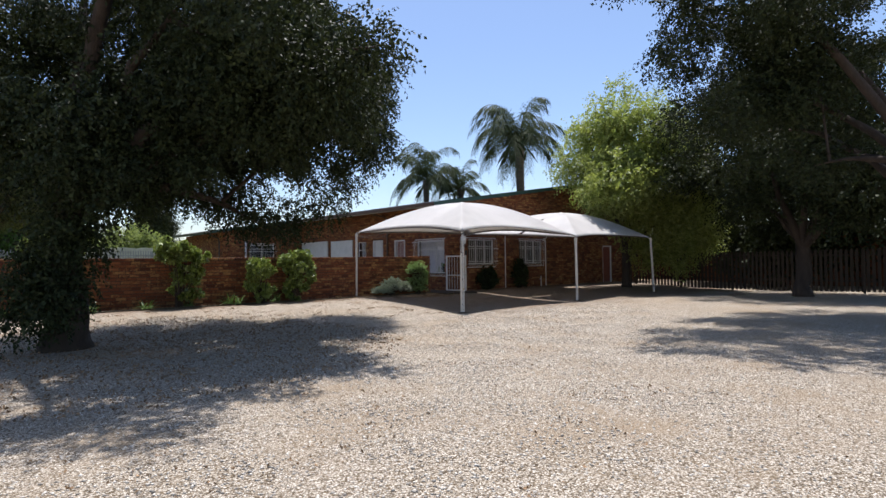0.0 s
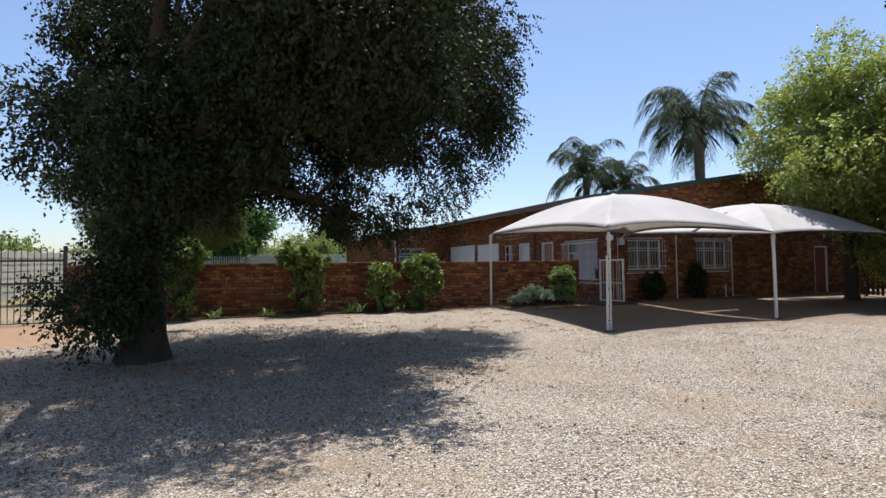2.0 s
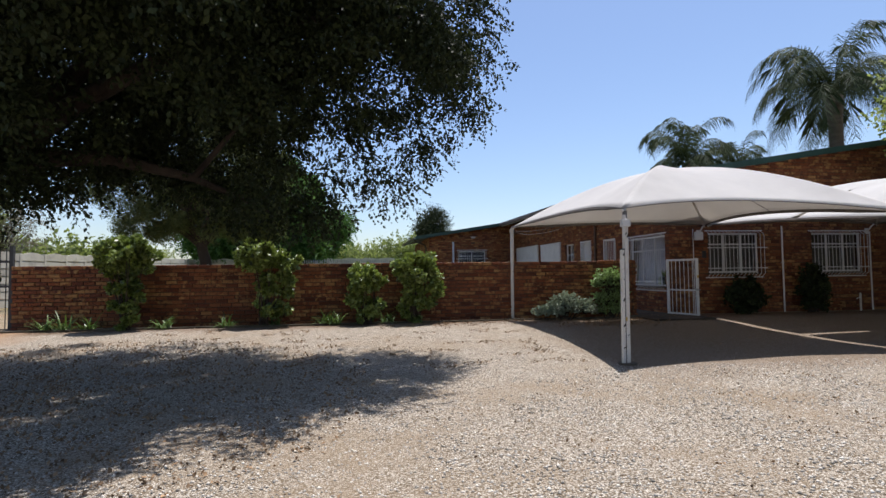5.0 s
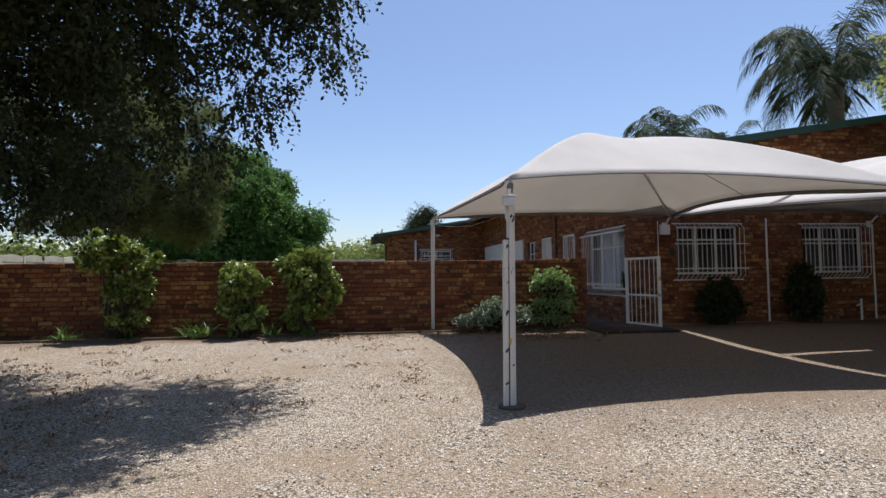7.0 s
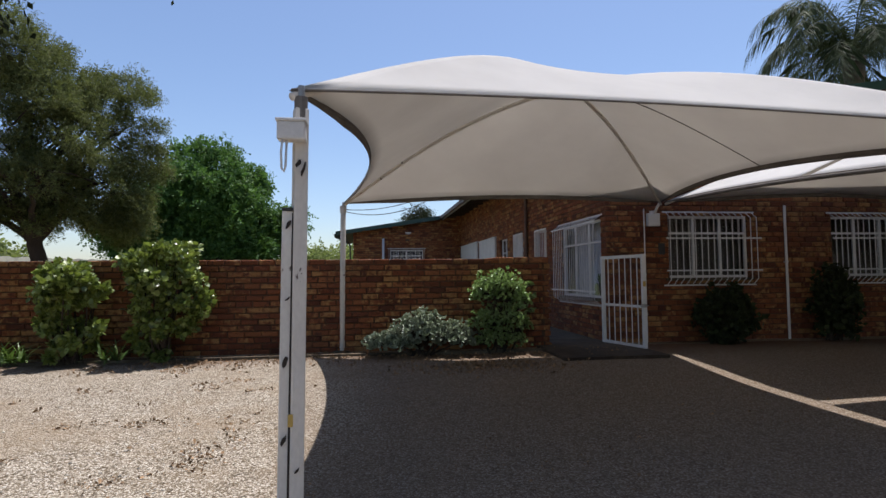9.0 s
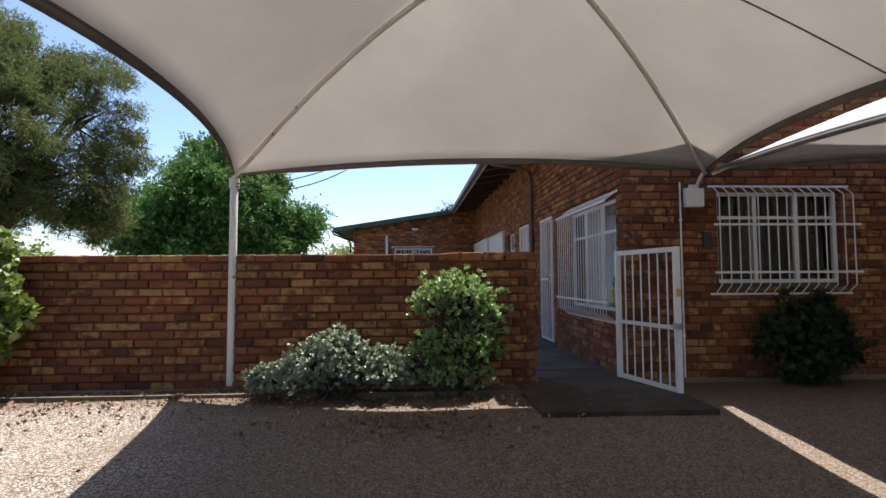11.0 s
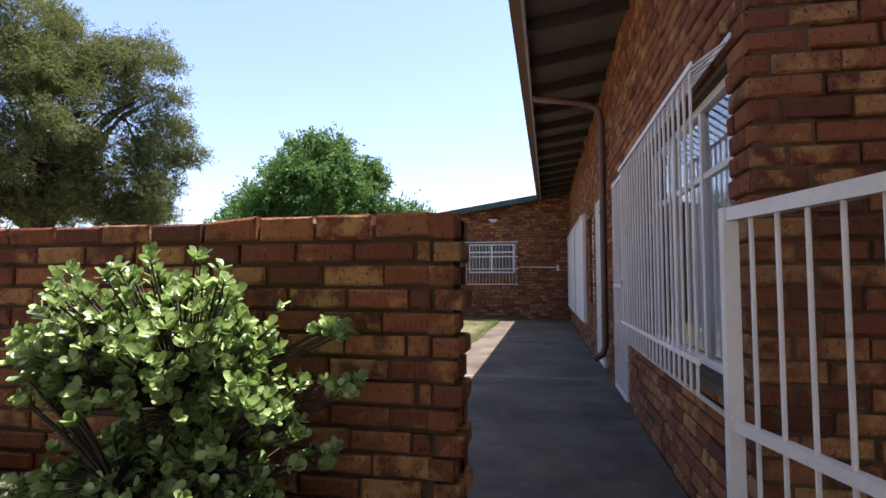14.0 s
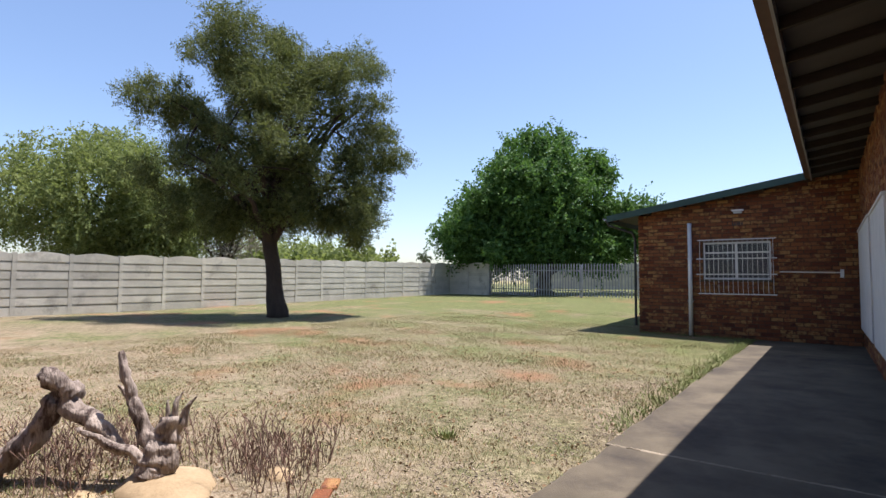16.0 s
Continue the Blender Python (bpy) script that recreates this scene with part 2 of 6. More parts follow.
def glass_material():
    m, t, b = nodes_of("window_glass")
    b.inputs["Base Color"].default_value = (0.9, 0.93, 0.95, 1)
    b.inputs["Roughness"].default_value = 0.02
    b.inputs["Transmission Weight"].default_value = 1.0
    b.inputs["IOR"].default_value = 1.32
    return m


GRAVEL, LAWN = gravel_material(), lawn_material()
BRICK, BRICKS = brick_material("clay_brick", False), brick_material("clay_bricks", True)
MORTAR = surf("dark_mortar", (0.060, 0.033, 0.020), (0.118, 0.068, 0.042), 8, 0.95, 120, 0.6)
VELD = surf("dry_veld", (0.14, 0.13, 0.05), (0.33, 0.27, 0.13), 0.05, 0.95, 4.0, 0.4, 0.05)
CONCRETE = surf("old_concrete", (0.052, 0.040, 0.025), (0.160, 0.128, 0.083), 1.4, 0.88, 90, 0.6, 0.006, stain=(0.048, 0.037, 0.026), stain_at=(0.46, 0.66), stain_scale=1.1)
PRECAST = surf("precast_concrete", (0.414, 0.390, 0.326), (0.633, 0.600, 0.499), 1.6, 0.9, 70, 0.3, 0.004, vary=0.12, stain=(0.299, 0.277, 0.228), stain_scale=1.2)
WHITE = surf("white_enamel", (0.58, 0.57, 0.56), (0.74, 0.73, 0.72), 4.0, 0.45, 80, 0.1, 0.001, stain=(0.40, 0.33, 0.27), stain_at=(0.64, 0.74), stain_scale=6.0)
POSTPAINT = surf("chipped_white_paint", (0.58, 0.54, 0.49), (0.74, 0.70, 0.64), 3.0, 0.55, 60, 0.2, 0.002, stain=(0.07, 0.04, 0.03), stain_at=(0.655, 0.675), stain_scale=9.0, stretch=(1, 1, 0.45))
CLOTH = cloth_material()
HEM = surf("cloth_hem", (0.10, 0.09, 0.08), (0.18, 0.16, 0.145), 6, 0.9, 90, 0.2)
CABLE = surf("black_cable", (0.02, 0.02, 0.02), (0.05, 0.045, 0.04), 6, 0.6, 90, 0.1)
GREENPAINT = surf("green_roof_paint", (0.018, 0.045, 0.037), (0.04, 0.085, 0.07), 3, 0.5, 60, 0.15, 0.002)
ROOFSHEET = surf("roof_sheet", (0.05, 0.08, 0.07), (0.12, 0.15, 0.13), 1.0, 0.5, 40, 0.2)
TIMBER = surf("dark_timber", (0.018, 0.013, 0.010), (0.048, 0.034, 0.026), 4, 0.8, 60, 0.4, 0.004, stretch=(1, 6, 6))
SOFFIT = surf("grey_soffit", (0.066, 0.060, 0.057), (0.102, 0.096, 0.090), 2, 0.85, 60, 0.2)
PIPEBROWN = surf("brown_pipe_paint", (0.075, 0.04, 0.028), (0.13, 0.075, 0.05), 4, 0.5, 60, 0.15)
GLASS = glass_material()
# near-black sheet colour that stands in for an unlit room
DARKROOM = surf("dark_blind", (0.03, 0.028, 0.04), (0.07, 0.065, 0.085), 1.4, 0.9, 200, 0.2)
CURTAIN = surf("pale_curtain", (0.52, 0.50, 0.55), (0.72, 0.70, 0.74), 1.4, 0.9, 200, 0.3, 0.002)
NETTING = surf("beige_curtain", (0.09, 0.078, 0.065), (0.17, 0.15, 0.125), 1.4, 0.9, 200, 0.3, 0.002)
PLASTER = surf("room_plaster", (0.45, 0.42, 0.38), (0.6, 0.57, 0.52), 1.2, 0.9, 60, 0.15)
BARK = surf("tree_bark", (0.024, 0.017, 0.012), (0.075, 0.053, 0.038), 5, 0.95, 30, 0.9, 0.02, stretch=(1, 1, 0.3))
PALMBARK = surf("palm_bark", (0.06, 0.045, 0.03), (0.17, 0.13, 0.09), 3, 0.95, 14, 0.9, 0.03, stretch=(0.6, 0.6, 2))
DEADWOOD = surf("weathered_deadwood", (0.085, 0.058, 0.045), (0.50, 0.41, 0.335), 7, 0.9, 40, 1.0, 0.02, stretch=(1, 1, 0.25), stain=(0.05, 0.03, 0.022), stain_at=(0.5, 0.62), stain_scale=9.0)
# earth stains, with the shade around the gate put into a darker base
DIRTYSHADESLAB = surf("earth_stained_concrete", (0.032, 0.023, 0.015), (0.095, 0.070, 0.044), 1.6, 0.9, 90, 0.6, 0.006, stain=(0.026, 0.018, 0.012), stain_at=(0.5, 0.7), stain_scale=2.0)
JOINTSAND = surf("joint_sand", (0.16, 0.125, 0.085), (0.34, 0.28, 0.20), 12, 0.95, 90, 0.5, 0.004)
ROCK = surf("sandstone", (0.24, 0.165, 0.085), (0.45, 0.33, 0.19), 3, 0.9, 40, 0.6, 0.01)
PEBBLE = surf("white_pebble", (0.55, 0.52, 0.47), (0.8, 0.78, 0.73), 5, 0.8, 60, 0.2, island=True, vary=0.25)
STONES = surf("loose_gravel_stones", (0.27, 0.235, 0.185), (0.54, 0.50, 0.43), 8, 0.9, 80, 0.3, island=True, vary=0.6)
GRIT = surf("sandy_grit", (0.17, 0.13, 0.09), (0.40, 0.33, 0.25), 8, 0.95, 80, 0.3, island=True, vary=0.5, spec=0.15)
LITTER = surf("dry_leaf_litter", (0.105, 0.068, 0.038), (0.360, 0.225, 0.120), 8, 0.9, 80, 0.3, island=True, vary=0.5)
BLADE = surf("grass_blades", (0.17, 0.135, 0.06), (0.40, 0.32, 0.17), 0.5, 0.9, 30, 0.1, island=True, vary=0.35)
GREENBLADE = surf("green_grass_blades", (0.10, 0.14, 0.04), (0.24, 0.27, 0.09), 0.5, 0.8, 30, 0.1, island=True, vary=0.35)
STALK = surf("dry_stalks", (0.08, 0.045, 0.035), (0.24, 0.15, 0.11), 3, 0.9, 40, 0.2, island=True, vary=0.4)
REDDOOR = surf("red_brown_door", (0.13, 0.035, 0.022), (0.23, 0.065, 0.04), 3, 0.5, 50, 0.2, stretch=(1, 1, 0.2))
BLACKMETAL = surf("black_metal", (0.02, 0.02, 0.02), (0.05, 0.05, 0.05), 5, 0.5, 60, 0.1)
DARKFENCE = surf("dark_picket_timber", (0.030, 0.021, 0.015), (0.072, 0.051, 0.036), 3, 0.9, 40, 0.4)
GALV = surf("galvanised_steel", (0.24, 0.24, 0.25), (0.38, 0.38, 0.39), 3, 0.5, 60, 0.1, metal=0.3)
YELLOW = surf("yellow_label", (0.42, 0.27, 0.06), (0.55, 0.37, 0.10), 5, 0.6, 60, 0.1)
SILVER = surf("bolt_steel", (0.35, 0.34, 0.33), (0.5, 0.49, 0.48), 5, 0.4, 60, 0.1, metal=0.8)
BOTTLE = surf("pale_green_plastic", (0.34, 0.40, 0.22), (0.46, 0.50, 0.30), 5, 0.4, 60, 0.05)
POT = surf("black_plastic_pot", (0.015, 0.015, 0.016), (0.04, 0.04, 0.04), 5, 0.5, 60, 0.1)
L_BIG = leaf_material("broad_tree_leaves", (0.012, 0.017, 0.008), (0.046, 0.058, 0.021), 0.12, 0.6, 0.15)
L_LIGHT = leaf_material("light_green_leaves", (0.10, 0.13, 0.030), (0.36, 0.40, 0.120), 0.42)
L_GUM = leaf_material("olive_needles", (0.034, 0.046, 0.018), (0.170, 0.190, 0.070), 0.3, 0.7, 0.2)
L_ROUND = leaf_material("deep_green_leaves", (0.020, 0.056, 0.015), (0.118, 0.218, 0.056), 0.3, 0.6, 0.2)
L_FAR = leaf_material("far_tree_leaves", (0.09, 0.12, 0.045), (0.25, 0.285, 0.11), 0.42, 0.8, 0.1)
L_PALM = leaf_material("palm_leaflets", (0.022, 0.034, 0.014), (0.085, 0.105, 0.045), 0.2, 0.65, 0.2)
L_SHRUB = leaf_material("shrub_leaves", (0.026, 0.050, 0.010), (0.25, 0.31, 0.070), 0.2, 0.38, 0.5)
L_JADE = leaf_material("jade_leaves", (0.075, 0.135, 0.038), (0.37, 0.51, 0.20), 0.18, 0.30, 0.5)
L_SILVER = leaf_material("silver_jade_leaves", (0.13, 0.17, 0.11), (0.34, 0.38, 0.28), 0.12, 0.4, 0.5)
L_STRAP = leaf_material("strap_leaves", (0.028, 0.060, 0.014), (0.13, 0.20, 0.05), 0.2)
L_DEAD = leaf_material("grey_twigs", (0.12, 0.11, 0.09), (0.24, 0.22, 0.18), 0.2, 0.8, 0.1)


# ---- mesh helpers ----
class Geo:
    """Collects vertices and faces, and becomes one mesh."""

    def __init__(self):
        self.v, self.f, self.m = [], [], []

    def add(self, verts, faces, mi=0):
        k = len(self.v)
        self.v.extend(tuple(p) for p in verts)
        self.f.extend(tuple(k + i for i in q) for q in faces)
        self.m.extend([mi] * len(faces))
        return self

    def box(self, a, b, mi=0):
        (x0, y0, z0), (x1, y1, z1) = a, b
        return self.add([(x0, y0, z0), (x1, y0, z0), (x1, y1, z0), (x0, y1, z0), (x0, y0, z1), (x1, y0, z1), (x1, y1, z1), (x0, y1, z1)],
                        [(3, 2, 1, 0), (4, 5, 6, 7), (0, 1, 5, 4), (1, 2, 6, 5), (2, 3, 7, 6), (3, 0, 4, 7)], mi)

    def tube(self, pts, radii, n=8, mi=0, cap=True, wob=0.0):
        pts = [Vector(p) for p in pts]
        if isinstance(radii, (int, float)):
            radii = [radii] * len(pts)
        k, side = len(self.v), None
        for i, p in enumerate(pts):
            d = (pts[min(i + 1, len(pts) - 1)] - pts[max(i - 1, 0)]).normalized()
            if side is None:
                side = d.orthogonal().normalized()
            side = (side - d * side.dot(d)).normalized()
            up = d.cross(side)
            for j in range(n):
                a = 2 * math.pi * j / n
                r = radii[i] * (1 + wob * noise.noise(Vector((p.x * 5 + math.cos(a), p.y * 5 + math.sin(a), p.z * 5))))
                self.v.append(tuple(p + side * (r * math.cos(a)) + up * (r * math.sin(a))))
        for i in range(len(pts) - 1):
            for j in range(n):
                a, b = k + i * n + j, k + i * n + (j + 1) % n
                self.f.append((a, b, b + n, a + n))
                self.m.append(mi)
        if cap:
            self.f.append(tuple(k + j for j in reversed(range(n))))
            self.f.append(tuple(k + (len(pts) - 1) * n + j for j in range(n)))
            self.m += [mi, mi]
        return self

    def bar(self, p, q, w, h=None, mi=0):
        """A square bar from p to q."""
        p, q, h = Vector(p), Vector(q), h or w
        d = (q - p).normalized()
        s = d.cross(Vector((0, 0, 1)))
        s = s.normalized() if s.length > 0.01 else Vector((1, 0, 0))
        u = s.cross(d)
        vs = [e + s * (a * w / 2) + u * (b * h / 2) for e in (p, q) for a, b in ((-1, -1), (1, -1), (1, 1), (-1, 1))]
        return self.add(vs, [(3, 2, 1, 0), (4, 5, 6, 7), (0, 1, 5, 4), (1, 2, 6, 5), (2, 3, 7, 6), (3, 0, 4, 7)], mi)

    def mesh(self, name, mats, smooth=False):
        me = bpy.data.meshes.new(name)
        me.from_pydata(self.v, [], self.f)
        for x in (mats if isinstance(mats, (list, tuple)) else [mats]):
            me.materials.append(x)
        if any(self.m):
            me.polygons.foreach_set("material_index", self.m)
        if smooth:
            me.polygons.foreach_set("use_smooth", [True] * len(self.f))
        me.update()
        return me


def part(name, g, mat, parent, label="", smooth=False):
    ob = new(name, g.mesh(name, mat, smooth))
    ob.parent = parent
    if parent is not None:
        ob.matrix_parent_inverse = parent.matrix_world.inverted() if parent.parent is None and parent.type == 'EMPTY' else Matrix.Identity(4)
    if label:
        ob["label"] = label
    return ob


def thing(name, label, category, at=(0, 0, 0), group="", kind=""):
    """An Empty at the base of a thing; its parts are given in world places."""
    ob = new(name)
    ob.empty_display_size = 0.2
    ob.matrix_world = Matrix.Translation(at)
    bpy.context.view_layer.update()
    return tagged(ob, label, category, group, kind)


def whole(name, g, mat, label, category, group="", kind="", smooth=False):
    return tagged(new(name, g.mesh(name, mat, smooth)), label, category, group, kind)


def soft_edges(ob, width, segments=2):
    m = ob.modifiers.new("edge", 'BEVEL')
    m.width, m.segments, m.limit_method = width, segments, 'ANGLE'
    return ob


def smooth01(a, b, v):
    """0 at a, 1 at b, eased; a may lie above b."""
    k = min(1.0, max(0.0, (v - a) / (b - a)))
    return k * k * (3 - 2 * k)


def gz(x, y):
    """The height of the ground."""
    front = -0.07 * smooth01(3, 11, y) + 0.19 * smooth01(11.5, 17.3, y)
    # the lawn lies level beside the house and rises a little towards the fences
    far, w = min(y, 70), smooth01(9, -4, x)
    house_side = 0.10 + 0.0107 * max(0.0, min(14.0, 13 - x)) + 0.026 * max(0.0, far - 33)
    fence_side = 0.25 + 0.0165 * max(0.0, far - 26)
    m = smooth01(17.4, 18.6, y)
    return front * (1 - m) + (house_side * (1 - w) + fence_side * w) * m


def zr(x):
    """The top of the roof plane."""
    return 3.80 + 0.155 * (x - 13.15)


# ---- ground ----
def spread(lo, hi, step, far):
    inner = list(np.arange(lo, hi + 1e-6, step))
    out, d = [], step
    while d < far:
        d *= 1.6
        out.append(d)
    return [lo - q for q in reversed(out)] + inner + [hi + q for q in out]


def build_ground():
    xs, ys = spread(-14, 30, 0.5, 2500), spread(-14, 60, 0.5, 2500)
    g = Geo()
    for y in ys:
        for x in xs:
            inner = -14 <= x <= 30 and -14 <= y <= 60
            g.v.append((x, y, gz(x, y) + (0.022 * noise.noise(Vector((x * 0.9, y * 0.9, 0))) if inner else 0)))
    w = len(xs)
    for j in range(len(ys) - 1):
        for i in range(w - 1):
            a = j * w + i
            g.f.append((a, a + 1, a + w + 1, a + w))
            cx, cy = (xs[i] + xs[i + 1]) / 2, (ys[j] + ys[j + 1]) / 2
            if cx < -60 or cx > 90 or cy > 90 or cy < -60:
                g.m.append(2)
            else:
                g.m.append(0 if cy < 17.7 else 1)
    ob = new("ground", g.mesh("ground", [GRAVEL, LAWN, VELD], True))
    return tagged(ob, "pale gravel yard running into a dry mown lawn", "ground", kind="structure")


build_ground()


def slab(name, x0, x1, y0, y1, rise, label, mat=CONCRETE):
    g = Geo()
    n = max(2, int((y1 - y0) / 0.35))
    rows = []
    for k in range(n + 1):
        y = y0 + (y1 - y0) * k / n
        wob = 0.07 * noise.noise(Vector((y * 2.1, x0, 3))) + 0.05 * noise.noise(Vector((y * 7, x0, 5)))
        z = gz(13.2, max(y, 17.0)) + rise
        yj = y + (0.03 * noise.noise(Vector((y, x0 * 3, 8))) if 0 < k < n else 0)
        rows.append([(x0 + wob, yj, z - 0.12), (x0 + wob, yj, z - 0.008), (x0 + wob + 0.015, yj, z), (x1, yj, z + 0.004), (x1, yj, z - 0.12)])
    for r in rows:
        g.v += r
    for k in range(n):
        for j in range(4):
            a = k * 5 + j
            g.f.append((a, a + 5, a + 6, a + 1))
            g.m.append(0)
    g.f += [(4, 3, 2, 1, 0), tuple(n * 5 + j for j in range(5))]
    g.m += [0, 0]
    return whole(name, g, mat, label, "paving slab", "concrete slabs along the house", "structure")


def joint_sand(y, x0, x1, seed):
    r = random.Random(seed)
    g = Geo()
    x = x0
    while x < x1:
        w, n = r.uniform(.006, .03), x + r.uniform(.03, .09)
        yy = y + .02 * noise.noise(Vector((x * 4, seed, 0)))
        z = gz(13.2, y) + .036 + .004
        g.add([(x, yy - w, z - .006), (n, yy - w * .8, z - .006), (n, yy + w * .8, z - .006), (x, yy + w, z - .006), ((x + n) / 2, yy, z + .004)], [(0, 1, 4), (1, 2, 4), (2, 3, 4), (3, 0, 4)])
        x = n
    whole("joint_sand", g, JOINTSAND, "pale sand and crumbs filling the slab joint", "sand", kind="stuff")


joint_sand(22.38, 12.1, 14.2, 3)
# these two slabs carry shade in their colour besides the brown stains
slab("pavement_4", 12.95, 14.33, 17.80, 18.42, 0.03, "worn brown-stained concrete slab between wall end and house", DIRTYSHADESLAB)
slab("pavement_1", 12.95, 14.52, 16.18, 17.78, 0.03, "worn brown-stained concrete slab under the garden gate", DIRTYSHADESLAB)
slab("pavement_2", 12.12, 14.30, 18.45, 22.36, 0.035, "stained grey concrete path slab beside the house")
slab("pavement_3", 12.08, 14.30, 22.40, 32.78, 0.03, "stained grey concrete path slab beside the house")


# ---- walls with openings, and their brick faces ----
def cut_wall(g, place, length, z0, top, holes, thick):
    """A wall of upright cells with holes (u0, u1, z0, z1). place(u, d, z) is the world point u along, d into the wall."""
    us = sorted({0.0, length, *(h[0] for h in holes), *(h[1] for h in holes)})
    zs = sorted({z0, *(h[2] for h in holes), *(h[3] for h in holes)})
    nz = len(zs)

    def zz(i, j):
        return zs[j] if j < nz else top(us[i])

    solid = {(i, j) for i in range(len(us) - 1) for j in range(nz)
             if not any(h[0] - 1e-6 <= us[i] and us[i + 1] <= h[1] + 1e-6 and j < nz - 1 and h[2] - 1e-6 <= zs[j] and zs[j + 1] <= h[3] + 1e-6 for h in holes)}
    for i, j in solid:
        c = [(us[i], zz(i, j)), (us[i + 1], zz(i + 1, j)), (us[i + 1], zz(i + 1, j + 1)), (us[i], zz(i, j + 1))]
        vs = [place(u, 0, z) for u, z in c] + [place(u, thick, z) for u, z in c]
        fs = [(0, 1, 2, 3), (7, 6, 5, 4)]
        for (di, dj), q in (((0, -1), (1, 0, 4, 5)), ((1, 0), (2, 1, 5, 6)), ((0, 1), (3, 2, 6, 7)), ((-1, 0), (0, 3, 7, 4))):
            if (i + di, j + dj) not in solid:
                fs.append(q)
        g.add(vs, fs)


def brick_geo(g, place, u0, u1, z0, z1, proud, depth, rng):
    """One worn brick: bevelled face and sides."""
    w = 0.009
    j = lambda s: rng.uniform(-s, s)
    o = proud + j(0.006)
    a, b, c, d = u0 + j(0.005), u1 + j(0.005), z0 + j(0.003), z1 + j(0.003)
    face = [place(a + w + abs(j(.007)), -o + j(.003), c + w + j(.003)), place(b - w - abs(j(.007)), -o + j(.003), c + w + j(.003)), place(b - w - abs(j(.007)), -o + j(.003), d - w + j(.003)), place(a + w + abs(j(.007)), -o + j(.003), d - w + j(.003))]
    rim = [place(a, -o + w, c), place(b, -o + w, c), place(b, -o + w, d), place(a, -o + w, d)]
    back = [place(a, depth, c), place(b, depth, c), place(b, depth, d), place(a, depth, d)]
    fs = [(0, 1, 2, 3)]
    for k in range(4):
        n = (k + 1) % 4
        fs += [(4 + k, 4 + n, n, k), (8 + k, 8 + n, 4 + n, 4 + k)]
    g.add(face + rim + back, fs)


COURSE, BLEN, JOINT = 0.0935, 0.258, 0.016


def brick_runs(length, z0, top, holes, seed, odd_ends=False):
    """The bricks of a stretcher-bond face, trimmed at openings and under a sloping top."""
    rng = random.Random(seed)
    out, k, z = [], 0, z0
    zmax = max(top(0), top(length))
    while z < zmax:
        u = -BLEN * (0.5 if k % 2 else 0.0) + rng.uniform(-.04, .04)
        while u < length:
            a, b = max(u, 0), min(u + BLEN - JOINT, length)
            u += BLEN
            c, d = z, z + COURSE - JOINT
            if d > min(top(a), top(b)) + 0.005:
                continue
            spans = [(a, b)]
            for h in holes:
                if d > h[2] + 0.02 and c < h[3] - 0.02:
                    nxt = []
                    for s, e in spans:
                        if e <= h[0] or s >= h[1]:
                            nxt.append((s, e))
                        else:
                            if h[0] - s > 0:
                                nxt.append((s, h[0]))
                            if e - h[1] > 0:
                                nxt.append((h[1], e))
                    spans = nxt
            out += [(s, e, c, d) for s, e in spans if e - s > 0.03]
        z += COURSE
        k += 1
    return out, rng


def brick_face(parent, place, length, z0, top, holes, seed, near, proud=0.010, depth=0.05, rise=None):
    """Bricks near a stretch as parts, the rest joined."""
    runs, rng = brick_runs(length, z0, top, holes, seed)
    if rise:
        runs = [(a, b, c + rise((a + b) / 2, c), d + rise((a + b) / 2, c)) for a, b, c, d in runs]
    ranked = sorted(runs, key=lambda r: abs((r[0] + r[1]) / 2 - near[0]) + 0.8 * abs(r[2] - near[1]))
    single, rest = ranked[:near[2]], ranked[near[2]:]
    for u0, u1, c, d in single:
        g = Geo()
        brick_geo(g, place, u0, u1, c, d, proud, depth, rng)
        part("brick", g, BRICK, parent)
    g = Geo()
    for u0, u1, c, d in rest:
        brick_geo(g, place, u0, u1, c, d, proud, depth, rng)
    if rest:
        tagged(part("brickwork", g, BRICKS, parent, "rows of rustic red clay bricks"), kind="stuff")


# ---- garden wall: a single leaf of face brick from the side gate to the house gate ----
GW0, GW1, GY, GTOP = -2.05, 13.215, 17.60, 1.595
garden_wall = tagged(new("wall_garden"), "rustic red brick garden wall with dark mortar", "wall", kind="structure")
core = Geo().box((GW0 + 0.01, GY + 0.024, -0.3), (GW1 - 0.024, GY + 0.198, GTOP - 0.02))
part("mortar_core", core, MORTAR, garden_wall)
GZ0 = GTOP - 17 * COURSE + JOINT
g = Geo()


